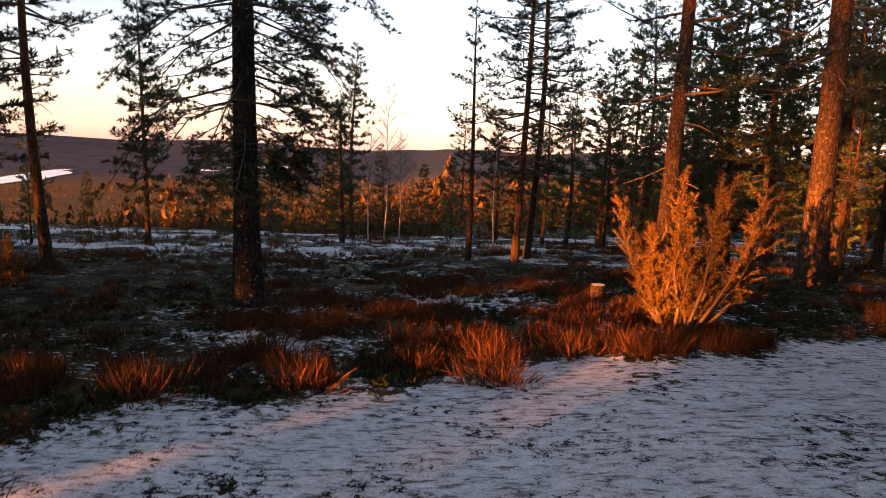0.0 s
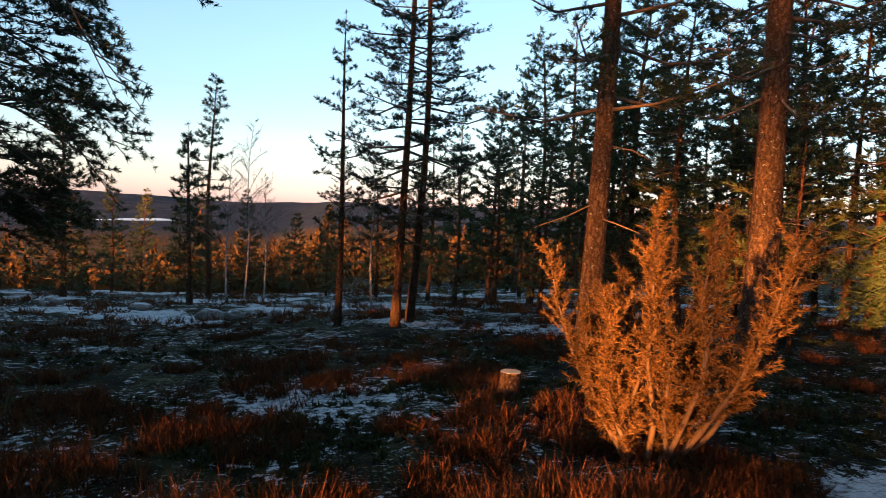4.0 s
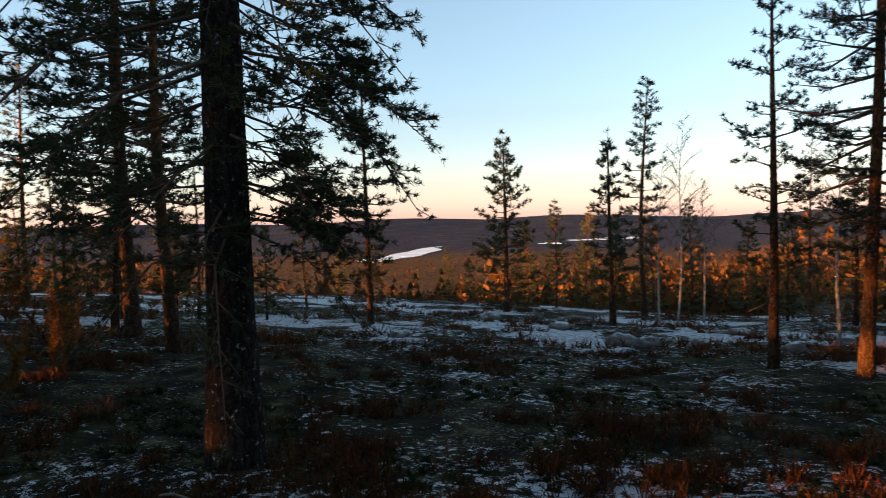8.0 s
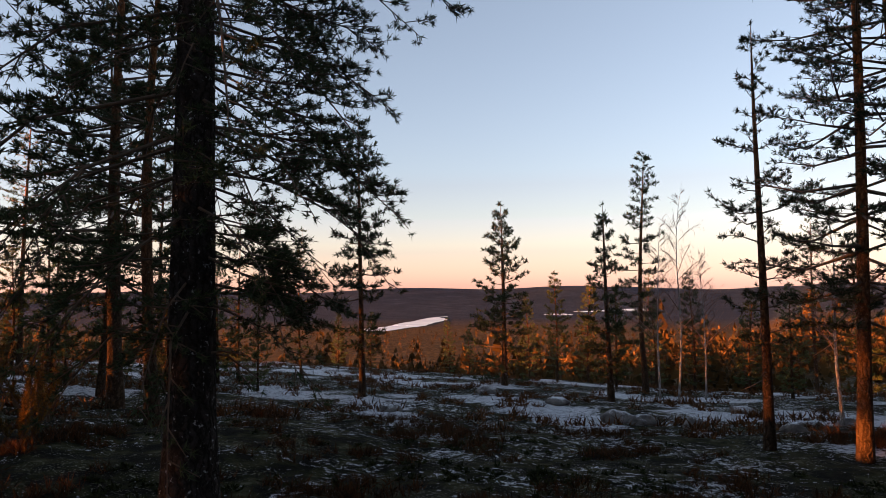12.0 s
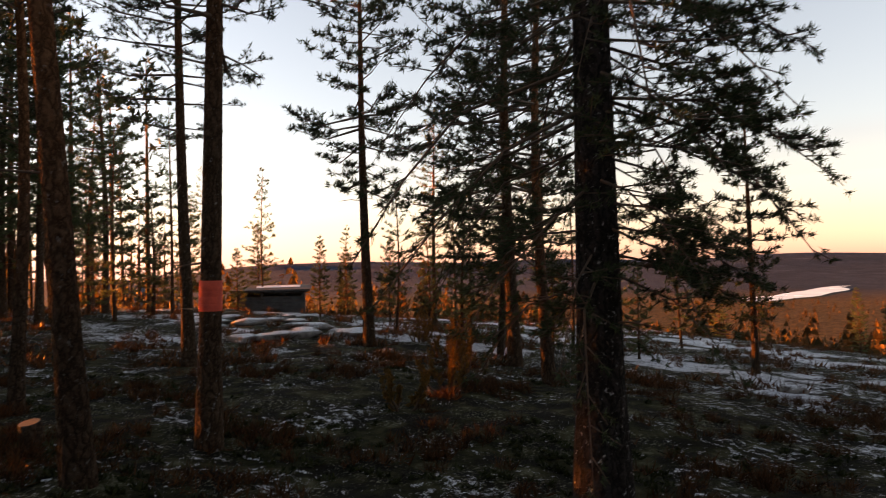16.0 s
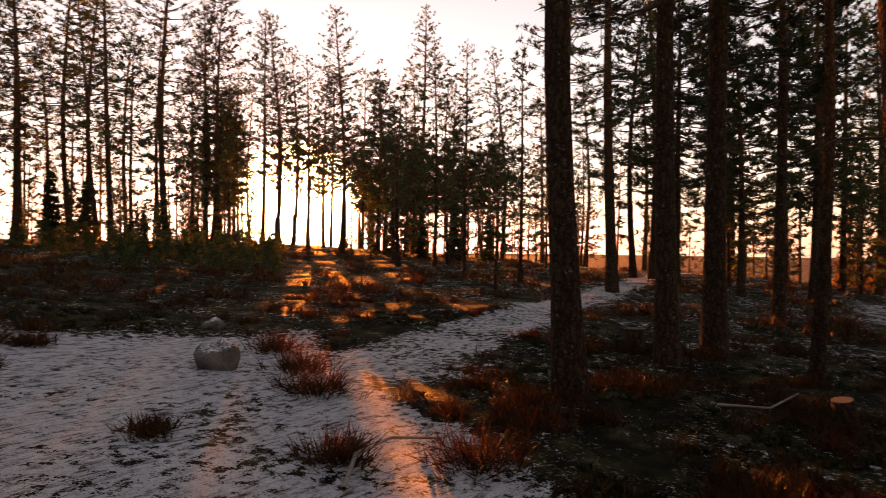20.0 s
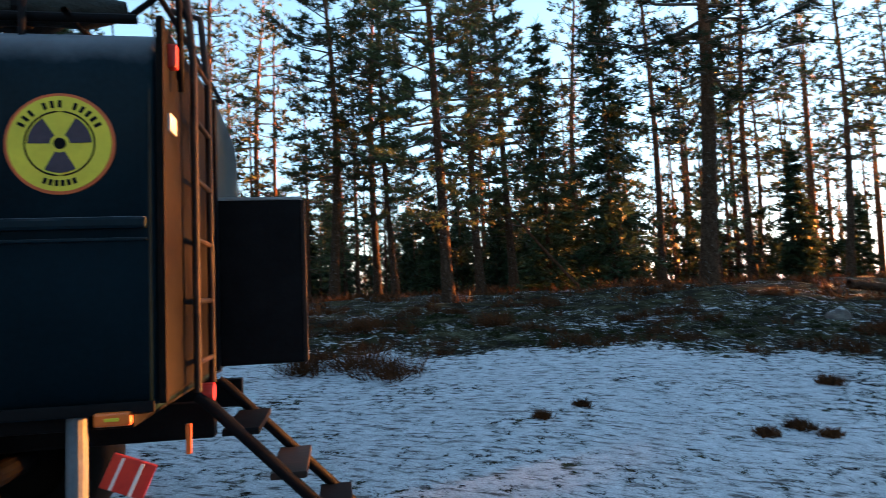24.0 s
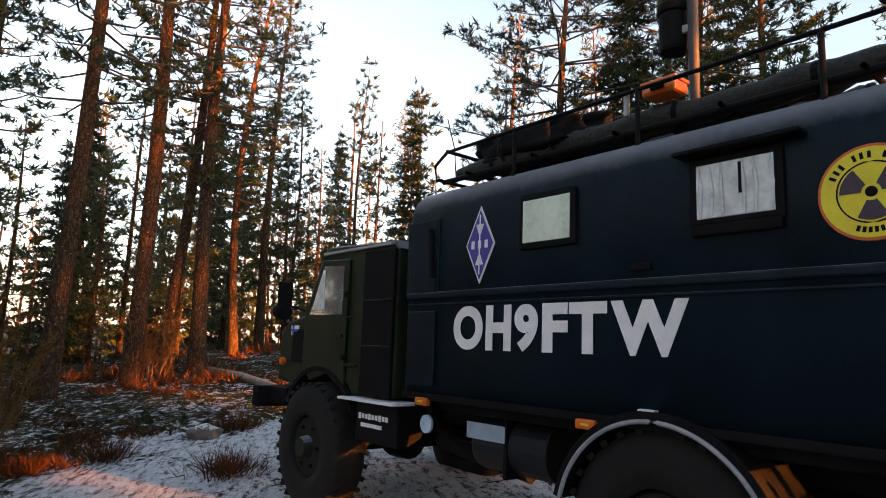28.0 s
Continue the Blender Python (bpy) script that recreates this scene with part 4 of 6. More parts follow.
def deep_wood():
    """The crowd of far pines that closes the view between the nearer trunks."""
    g = np.random.default_rng(23)
    stems, cs, ax = Tubes(), [], []
    spots = []
    while len(spots) < 420:
        bearing, dist = (g.uniform(84, 345) if g.uniform() < 0.7 else g.uniform(150, 312)), 30 + 62 * g.uniform() ** 0.9
        x, y = polar(bearing, dist)
        if 84 < bearing < 180 and abs((x - 2.0) * sun_dir.y - (y - 8.0) * sun_dir.x) < 18:
            continue
        spots.append((x, y, g.uniform(7, 16), g.uniform(0.12, 0.42)))
    # saplings and low growth between the stems
    for _ in range(170):
        bearing, dist = (g.uniform(181, 216) if g.uniform() < 0.5 else g.uniform(216, 312)), g.uniform(30, 66)
        spots.append((*polar(bearing, dist), g.uniform(2.2, 5.5), 0.03))
    # old pines with high crowns in the direction of the evening sun
    while len(spots) < 760:
        side, dist = g.uniform(-12, 24), g.uniform(58, 92)
        x, y = 1.2 + sun_dir.x * dist + sun_dir.y * side, 5.6 + sun_dir.y * dist - sun_dir.x * side
        near_sun = abs(side - 0.4) < 0.085 * dist
        if near_sun and g.uniform() < 0.8:
            continue
        rise = 2.0 if near_sun else (0.8 if side > 3.5 else (2.3 if side > -6.5 else 1.3))
        foot = (0.064 if near_sun else 0.054) * dist + rise - z_at(x, y)
        h = foot + g.uniform(5, 9)
        spots.append((x, y, h, foot / h))
    # young growth filling the wood south of the clearing
    for _ in range(150):
        bearing, dist = g.uniform(166, 204), g.uniform(32, 62)
        spots.append((*polar(bearing, dist), g.uniform(2.5, 6.5) * (0.6 if bearing < 174 else 1.0), 0.03))
    for x, y, h, bare in spots:
        z0 = z_at(x, y) - 0.1
        tilt = g.normal(size=2) * 0.015 * h
        r = (0.006 if bare > 0.42 else 0.009) * h
        stems.rod([(x, y, z0), (x + tilt[0] * 0.5, y + tilt[1] * 0.5, z0 + h * 0.5), (x + tilt[0], y + tilt[1], z0 + h)], [r * 1.15, r * 0.75, r * 0.15], 4)
        for _ in range(int(h * 1.9) + (9 if bare < 0.05 else 0)):
            s = bare + (1 - bare) * g.uniform() ** 0.9
            a = g.uniform(0, 6.28)
            ln = 0.16 * h * (1.03 - (s - bare) / (1 - bare)) ** 0.7 * g.uniform(0.4, 1.1) + 0.15
            out = np.array((math.cos(a), math.sin(a), 0.35 * s - 0.2 + g.uniform(-0.1, 0.2)))
            p = np.array((x + tilt[0] * s, y + tilt[1] * s, z0 + s * h))
            if ln > 0.7:
                stems.rod([p, p + out * ln], [0.018, 0.006], 3)
            for f in (0.45, 0.75, 1.0):
                cs.append(p + out * ln * f + g.normal(size=3) * 0.08)
                ax.append(unit(out + np.array((0, 0, 0.3))))
    me = stems.mesh("deep_wood", BARK_THIN)
    v, t = tufts(g, np.array(cs), np.array(ax), 5, 0.42, 0.13)
    crown = fast_mesh("deep_wood_crown", v, t, NEEDLE)
    bm = bmesh.new()
    bm.from_mesh(me)
    n = len(bm.faces)
    bm.from_mesh(crown)
    bm.faces.ensure_lookup_table()
    for f in bm.faces[n:]:
        f.material_index = 1
    bm.to_mesh(me)
    bm.free()
    bpy.data.meshes.remove(crown)
    me.materials.append(NEEDLE)
    tagged(new("deep_wood", me), "dark pine wood standing far behind the nearer trunks", "woodland", kind="stuff")


deep_wood()


def far_woods():
    """The wooded slope and valley floor below the hilltop, as one mass of small crowns."""
    r = np.random.default_rng(5)
    vs, ts, n = [], [], 0
    spots = []
    while len(spots) < 5400:
        far = len(spots) > 4100
        bearing, dist = r.uniform(-40, 92), (r.uniform(560, 1280) if far else 58 + 620 * r.uniform() ** 1.55)
        x, y = 1.2 - dist * math.sin(radians(bearing)), 5.5 + dist * math.cos(radians(bearing))
        if far and abs(bearing - 33.5) < 4 and dist > 1150:
            continue
        spots.append((x, y, dist))
    for x, y, dist in spots:
        h = r.uniform(4.0, 9.5) * (0.6 if dist < 80 else 1.0) * r.uniform(0.6, 1.15)
        k = 26 if dist < 140 else 12
        if dist > 560:
            h, k = h * 1.6, 9
        s = r.uniform(0, 1, k)
        rad = h * (0.24 if dist < 140 else 0.17) * (1 - s) ** 0.8 * r.uniform(0.3, 1.2, k) + 0.05
        a = r.uniform(0, 6.28, k)
        c = np.stack([x + rad * np.cos(a), y + rad * np.sin(a), float(land(x, y)) + h * (0.12 + 0.88 * s)], 1)
        w = (0.17 if dist < 140 else 0.22) * h * (1.15 - 0.7 * s)
        o = np.stack([np.cos(a), np.sin(a), r.uniform(-0.5, 0.4, k)], 1)
        side = np.stack([-np.sin(a), np.cos(a), r.uniform(-0.3, 0.3, k)], 1)
        v = np.stack([c - side * w[:, None] * 0.5, c + side * w[:, None] * 0.5, c + o * w[:, None] * 0.8, c + np.array((0, 0, 1.0)) * w[:, None]], 1).reshape(-1, 3)
        i = np.arange(k)[:, None] * 4 + n
        vs.append(v)
        ts.append(np.concatenate([i + np.array([[0, 1, 2]]), i + np.array([[0, 1, 3]])]))
        n += 4 * k
    me = fast_mesh("valley_woods", np.concatenate(vs), np.concatenate(ts), NEEDLE_FAR_SUNLIT)
    tagged(new("valley_woods", me), "valley woodland with the last sun's orange put into its colour", "woodland", kind="stuff")


far_woods()


# ---- the lake ----
WATER = simple("lake_ice", [(0.55, 0.58, 0.62), (0.7, 0.72, 0.75)], 0.01, 0.25, 0, 0, 0.01, 0.2, 0.5)


def lake(name, bearing, dist, wide, deep, seed, slant=0.0):
    r = np.random.default_rng(seed)
    bm = bmesh.new()
    vs = []
    for k in range(40):
        a = k * math.pi / 20
        f = 1 + 0.18 * math.sin(3 * a + seed) + 0.1 * math.sin(7 * a) + r.uniform(-0.05, 0.05)
        u, w = wide * f * math.cos(a), deep * f * math.sin(a) - slant * wide * math.cos(a)
        b = radians(bearing)
        vs.append(bm.verts.new((1.2 - (dist + w) * math.sin(b) - u * math.cos(b), 5.5 + (dist + w) * math.cos(b) - u * math.sin(b), -78.2)))
    bm.faces.new(vs)
    tagged(part(name, bm, WATER), "pale frozen lake far down in the valley", "lake", kind="structure")


lake("water_1", 32.9, 1520, 88, 140, 1, 3.2)
lake("water_2", 20.5, 1950, 40, 60, 3)
lake("water_3", 15.6, 2300, 120, 110, 2, 1.0)


# ---- the truck ----
def box(c, s, bevel=0.008, rot=None):
    bm = bmesh.new()
    m = Matrix.Translation(c) @ (rot or Matrix.Identity(4)) @ Matrix.Diagonal((*s, 1))
    bmesh.ops.create_cube(bm, size=1, matrix=m)
    if bevel:
        bmesh.ops.bevel(bm, geom=bm.edges[:], offset=bevel, segments=2, affect="EDGES", profile=0.6)
    return bm


def drum(c, axis, r, length, seg=24, bevel=0.006, r2=None):
    """A cylinder or cone with softened rims."""
    bm = bmesh.new()
    q = Vector(axis).to_track_quat("Z", "Y").to_matrix().to_4x4()
    bmesh.ops.create_cone(bm, cap_ends=True, segments=seg, radius1=r, radius2=r if r2 is None else r2, depth=length, matrix=Matrix.Translation(c) @ q)
    if bevel:
        rims = [e for e in bm.edges if any(len(f.verts) > 4 for f in e.link_faces)]
        bmesh.ops.bevel(bm, geom=rims, offset=bevel, segments=2, affect="EDGES", profile=0.6)
    return bm


def prism(outline, axis, a, b, bevel=0.0, seg=3):
    """An outline in the (u, z) or (w, z) plane, drawn out across the truck from a to b."""
    bm = bmesh.new()
    ends = [[bm.verts.new((p, k, q) if axis == "w" else (k, p, q)) for p, q in outline] for k in (a, b)]
    caps = [bm.faces.new(ends[0]), bm.faces.new(ends[1][::-1])]
    n = len(outline)
    for i in range(n):
        j = (i + 1) % n
        bm.faces.new((ends[0][j], ends[0][i], ends[1][i], ends[1][j]))
    bmesh.ops.recalc_face_normals(bm, faces=bm.faces[:])
    if bevel:
        bmesh.ops.bevel(bm, geom=[e for f in caps for e in f.edges], offset=bevel, segments=seg, affect="EDGES", profile=0.5)
    return bm


def wire(name, lines, r, mat, parent, label="", sides=7):
    t = Tubes()
    for pts in lines:
        t.rod(pts, [r] * len(pts), sides)
    return child(name, t.mesh(name, mat), parent, label)


def outline_arc(c, r, a0, a1, n=14):
    return [(c[0] + r * math.cos(radians(a0 + (a1 - a0) * k / n)), c[1] + r * math.sin(radians(a0 + (a1 - a0) * k / n))) for k in range(n + 1)]


PAINT = pale_topped_paint("black_green_paint", [(0.0025, 0.008, 0.012), (0.005, 0.014, 0.021), (0.008, 0.020, 0.030)])
CAB_PAINT = pale_topped_paint("olive_paint", [(0.008, 0.012, 0.008), (0.016, 0.023, 0.014), (0.028, 0.034, 0.020)])
BLACK = simple("black_steel", [(0.005, 0.005, 0.006), (0.011, 0.011, 0.012)], 5, 0.65, 0, 0.2, 0.004, 60, 0.05)
RUBBER = simple("tyre_rubber", [(0.005, 0.005, 0.005), (0.012, 0.0115, 0.011)], 6, 0.9, 0, 0.4, 0.004, 80)
WHITE = simple("white_vinyl", [(0.62, 0.63, 0.65), (0.78, 0.78, 0.79)], 7, 0.5, 0, 0, 0.002, 50)
YELLOW = simple("yellow_vinyl", [(0.62, 0.52, 0.02), (0.78, 0.66, 0.03)], 7, 0.45, 0, 0, 0.002, 50)
RED = simple("red_plastic", [(0.42, 0.02, 0.015), (0.6, 0.04, 0.02)], 9, 0.35, 0, 0, 0.002, 50, 0.5)
RIM_RED = simple("red_orange_vinyl", [(0.5, 0.09, 0.02), (0.65, 0.14, 0.03)], 9, 0.45, 0, 0, 0.002, 50)
ORANGE = simple("orange_plastic", [(0.58, 0.11, 0.008), (0.74, 0.16, 0.012)], 9, 0.35, 0, 0, 0.002, 50, 0.5)
BLUE = simple("blue_vinyl", [(0.05, 0.045, 0.25), (0.08, 0.07, 0.34)], 7, 0.45, 0, 0, 0.002, 50)
FLAG_BLUE = simple("flag_blue", [(0.02, 0.10, 0.42), (0.03, 0.14, 0.52)], 7, 0.8, 0, 0, 0.002, 50)
FLAG_GREEN = simple("flag_green", [(0.02, 0.28, 0.08), (0.03, 0.36, 0.1)], 7, 0.8, 0, 0, 0.002, 50)
GREY = simple("grey_paint", [(0.22, 0.23, 0.24), (0.34, 0.35, 0.36)], 6, 0.5, 0, 0.1, 0.002, 60)
MAST_GREY = simple("galvanised_mast", [(0.03, 0.033, 0.036), (0.06, 0.063, 0.066)], 5, 0.55, 0.0, 0.1, 0.002, 60)
TANK = simple("blue_grey_tank", [(0.006, 0.007, 0.009), (0.014, 0.016, 0.02)], 4, 0.5, 0.0, 0.1, 0.002, 60, 0.2)
REAR_PAINT = simple("worn_rear_paint", [(0.003, 0.003, 0.003), (0.006, 0.005, 0.0045), (0.016, 0.010, 0.008)], 3.5, 0.65, 0, 0.2, 0.003, 40, 0.05)
TARP = simple("dark_tarpaulin", [(0.012, 0.014, 0.013), (0.03, 0.034, 0.03)], 4, 0.75, 0, 0.7, 0.02, 30)
CURTAIN = simple("frosted_window", [(0.36, 0.40, 0.40), (0.55, 0.60, 0.60), (0.74, 0.78, 0.78)], 9, 0.35, 0, 0.1, 0.003, 40, 0.5)
CURTAIN_GREEN = simple("frosted_green_window", [(0.42, 0.52, 0.42), (0.58, 0.68, 0.56), (0.70, 0.78, 0.68)], 7, 0.35, 0, 0.1, 0.003, 40, 0.5)
BARE_METAL = simple("worn_brown_steel", [(0.006, 0.0055, 0.0055), (0.016, 0.011, 0.009), (0.048, 0.028, 0.020)], 6, 0.6, 0.0, 0.3, 0.004, 60, 0.2)
SNOWY = simple("snow_crust", [(0.62, 0.65, 0.69), (0.84, 0.86, 0.88)], 4, 0.75, 0, 0.5, 0.02, 40)
glass_m, gn, gl, gb = material("windscreen_glass", 0.06, 0, 0.5)
gb.inputs["Base Color"].default_value = (0.75, 0.8, 0.8, 1)
gb.inputs["Transmission Weight"].default_value = 0.9
GLASS = glass_m

TRUCK = Matrix.Translation((3.14, 3.47, -0.125)) @ pose(0, 0, 0, 0, 0, 28.5) @ Matrix.Translation((-0.425, 0, 0))
truck = thing("army_truck", "dark green four-wheeled army truck with a box body and roof rack", "truck", TRUCK)
# the box: side walls with a rounded shoulder and a cambered roof
shoulder = [(0.0, 0.96), (0.0, 2.20)] + outline_arc((-0.24, 2.20), 0.24, 8, 74, 7) + [(-0.62, 2.50), (-1.05, 2.525), (-1.48, 2.50)] + outline_arc((-1.86, 2.20), 0.24, 106, 172, 7) + [(-2.10, 2.20), (-2.10, 0.96)]
body = part("box_body", prism([(p, q) for p, q in shoulder], "u", 0.44, 3.66, 0.035, 3), PAINT, truck, "dark box body, paler on its roof shoulder", True)
part("belt_rib", box((2.05, 0.012, 1.655), (3.16, 0.035, 0.045), 0.012), PAINT, body)
part("lower_seam", box((2.05, 0.006, 1.595), (3.16, 0.016, 0.012), 0.003), PAINT, body)
part("sill", box((2.05, 0.004, 0.985), (3.2, 0.018, 0.04), 0.004), BLACK, body)
for u in (3.315, 3.645):
    part("corner_strip", box((u, 0.005, 1.92), (0.018, 0.014, 0.52), 0.003), PAINT, body)
part("hatch", box((3.48, 0.006, 1.93), (0.30, 0.02, 0.50), 0.008), PAINT, body)
part("hatch_handle", box((3.36, 0.03, 1.94), (0.03, 0.04, 0.34), 0.008, pose(0, 0, 0, 0, 6, 0)), BLACK, body)
part("hatch", box((3.47, 0.006, 1.30), (0.30, 0.02, 0.50), 0.008), PAINT, body)
part("vent_plate", box((1.76, 0.008, 1.735), (0.12, 0.02, 0.035), 0.005), BLACK, body)
for u, mat, lab in ((1.28, CURTAIN, "pale curtained window with a dark frame"), (2.356, CURTAIN_GREEN, "milky green window with a dark frame")):
    win = part("window", box((u, 0.010, 2.05), (0.42, 0.03, 0.325), 0.02), BLACK, body, lab)
    part("pane", box((u, 0.024, 2.05), (0.345, 0.012, 0.25), 0.005), mat, win)
    if u < 2:
        r = random.Random(4)
        t = Tubes()
        for k in range(6):
            x = u - 0.15 + k * 0.06 + r.uniform(-0.02, 0.02)
            t.rod([(x, 0.0305, 1.935), (x + r.uniform(-0.01, 0.01), 0.0315, 2.05), (x + 0.006, 0.0305, 2.165)], [0.008, 0.011, 0.006], 5)
        child("curtain_fold", t.mesh("curtain_fold", CURTAIN), win)
        part("gap", box((u - 0.035, 0.033, 2.09), (0.022, 0.004, 0.14), 0.002), BLACK, win)
        part("visor", box((u - 0.02, 0.045, 2.235), (0.56, 0.09, 0.02), 0.006), BLACK, win)
        part("shelf", box((u, 0.02, 1.872), (0.40, 0.03, 0.05), 0.01), BLACK, win)
# lettering along the side
for glyph, f0, f1 in (("O", 0.0, 0.165), ("H", 0.183, 0.313), ("9", 0.330, 0.440), ("F", 0.460, 0.570), ("T", 0.575, 0.725), ("W", 0.738, 1.0)):
    letters = bpy.data.curves.new("lettering", "FONT")
    letters.body, letters.size, letters.extrude, letters.offset = glyph, 0.375, 0.002, 0.017
    text_ob = bpy.data.objects.new("lettering", letters)
    text_me = bpy.data.meshes.new_from_object(text_ob)
    bpy.data.objects.remove(text_ob)
    xs = [v.co.x for v in text_me.vertices]
    ys = [v.co.y for v in text_me.vertices]
    kx, ky = 1.625 * (f1 - f0) / (max(xs) - min(xs)), 0.272 / (max(ys) - min(ys))
    text_me.transform(Matrix(((-kx, 0, 0, 3.135 - 1.625 * f0 + kx * min(xs)), (0, 0, 1, 0.006), (0, ky, 0, 1.302 - ky * min(ys)), (0, 0, 0, 1))))
    text_me.materials.clear()
    text_me.materials.append(WHITE)
    child("letter", text_me, body, "large white block letter")


def flat(name, pts, w, mat, parent, label="", thick=0.003):
    """A thin plate on the truck's side from an outline in (u, z)."""
    return part(name, prism(pts, "w", w - thick, w), mat, parent, label)


# round warning sign
rc = (0.765, 1.95)
sign = part("warning_sign", drum((rc[0], 0.003, rc[1]), (0, 1, 0), 0.188, 0.008, 40, 0.002), RIM_RED, body, "round yellow radiation warning sticker with an orange rim")
part("disc", drum((rc[0], 0.008, rc[1]), (0, 1, 0), 0.176, 0.004, 40, 0), YELLOW, sign)
wire("ring", [[(rc[0] + 0.118 * math.cos(a * math.pi / 18), 0.011, rc[1] + 0.118 * math.sin(a * math.pi / 18)) for a in range(37)]], 0.003, BLACK, sign, "", 4)
for k in range(3):
    a0 = 30 + 120 * k - 30
    flat("blade", outline_arc(rc, 0.108, a0, a0 + 58, 8) + outline_arc(rc, 0.034, a0 + 58, a0, 4), 0.0125, simple("dark_vinyl", [(0.03, 0.02, 0.035), (0.06, 0.04, 0.06)], 8, 0.5, 0, 0) if k == 0 else bpy.data.materials["dark_vinyl"], sign)
part("hub_dot", drum((rc[0], 0.011, rc[1]), (0, 1, 0), 0.021, 0.004, 16, 0), BLACK, sign)
for k in range(13):
    a = radians(152 - 124 * k / 12)
    if k in (5, 9):
        continue
    part("writing_bar", box((rc[0] + 0.146 * math.cos(a), 0.011, rc[1] + 0.146 * math.sin(a)), (0.012, 0.003, 0.026), 0, pose(0, 0, 0, 0, 90 - math.degrees(a), 0)), BLACK, sign)
for k in range(6):
    a = radians(250 + 40 * k / 5)
    part("writing_bar", box((rc[0] + 0.146 * math.cos(a), 0.011, rc[1] + 0.146 * math.sin(a)), (0.012, 0.003, 0.022), 0, pose(0, 0, 0, 0, 270 - math.degrees(a), 0)), BLACK, sign)
# blue diamond badge
dc = (2.91, 1.96)


def rhomb(a, b):
    return [(dc[0] - a, dc[1]), (dc[0], dc[1] + b), (dc[0] + a, dc[1]), (dc[0], dc[1] - b)]


badge = flat("diamond_badge", rhomb(0.13, 0.248), 0.006, WHITE, body, "upright blue diamond badge with white symbols", 0.006)
flat("field", rhomb(0.116, 0.222), 0.009, BLUE, badge)
for dz, s in ((0.10, 1), (-0.10, -1)):
    flat("symbol", [(dc[0] - 0.035, dc[1] + dz + 0.03 * s), (dc[0] + 0.035, dc[1] + dz + 0.03 * s), (dc[0] + 0.008, dc[1] + dz - 0.035 * s), (dc[0] - 0.008, dc[1] + dz - 0.035 * s)], 0.012, WHITE, badge)
for du in (-0.06, 0.0, 0.06):
    part("symbol", box((dc[0] + du, 0.011, dc[1]), (0.026, 0.004, 0.05), 0), WHITE, badge)
wire("symbol", [[(dc[0], 0.011, dc[1] - 0.19), (dc[0], 0.011, dc[1] + 0.19)]], 0.006, WHITE, badge, "", 4)
# lamps along the lower edge
for u in (0.588, 2.076, 3.421):
    lamp = part("side_marker", box((u, 0.012, 0.95), (0.125, 0.04, 0.05), 0.01), ORANGE, truck, "orange side marker lamp")
    part("lens_bar", box((u, 0.034, 0.95), (0.05, 0.006, 0.012), 0.002), YELLOW, lamp)
# rear end: frame posts, ladder, open door, steps, lamps
part("rear_frame", box((0.425, -0.03, 1.72), (0.03, 0.05, 1.46), 0.01), REAR_PAINT, body)
part("rear_panel", box((0.428, -0.55, 1.72), (0.02, 0.98, 1.44), 0.01), REAR_PAINT, body, "rear wall with worn brown paint")
part("door_frame", box((0.42, -1.08, 1.72), (0.03, 0.05, 1.46), 0.01), BLACK, body)
part("red_lamp", box((0.405, -0.13, 2.33), (0.04, 0.05, 0.1), 0.012), RED, body)
part("red_lamp", box((0.405, -0.26, 2.31), (0.03, 0.04, 0.06), 0.01), BLACK, body)
part("sticker", box((0.412, -0.14, 2.06), (0.012, 0.10, 0.07), 0.003), WHITE, body, "small white sticker")
ladder = wire("ladder", [[(0.37, w, 0.98), (0.37, w, 2.40), (0.40, w, 2.72), (0.55, w, 2.76)] for w in (-0.34, -0.66)], 0.017, BARE_METAL, truck, "brown steel ladder up the rear wall")
for k in range(6):
    wire("rung", [[(0.37, -0.34, 1.1 + 0.26 * k), (0.37, -0.66, 1.1 + 0.26 * k)]], 0.012, BARE_METAL, ladder)
door = part("rear_door", box((0.19, -1.15, 1.455), (0.45, 0.05, 0.90), 0.012), BLACK, truck, "open black door leaf at the rear")
part("edge_trim", box((-0.04, -1.15, 1.455), (0.022, 0.062, 0.89), 0.006), BARE_METAL, door)
part("top_trim", box((0.19, -1.15, 1.912), (0.45, 0.058, 0.018), 0.005), GREY, door)
for k in range(2):
    part("hinge", drum((0.42, -1.15, 1.2 + 0.5 * k), (0, 0, 1), 0.02, 0.09, 10, 0.003), BLACK, door)
steps = wire("folding_steps", [[(0.40, w, 0.95), (0.36, w, 0.92), (-0.52, w, 0.02)] for w in (-0.46, -0.98)], 0.028, BLACK, truck, "folding dark steps below the rear door", 6)
for k in range(4):
    part("tread", box((0.22 - 0.2 * k, -0.72, 0.78 - 0.205 * k), (0.16, 0.52, 0.03), 0.006), BARE_METAL if k % 2 else BLACK, steps)
part("tail_lamp", drum((0.36, -0.49, 0.955), (1, 0, 0), 0.045, 0.06, 16), RED, truck, "round red tail lamp")
board = part("warning_board", box((0.62, -0.26, 0.68), (0.17, 0.02, 0.14), 0.005, pose(0, 0, 0, 0, -24, 8)), RED, truck, "red and white striped rear board")
for k in range(2):
    part("stripe", box((0.59 + 0.07 * k, -0.248, 0.665 + 0.03 * k), (0.014, 0.008, 0.13), 0.002, pose(0, 0, 0, 0, -24, 8)), WHITE, board)
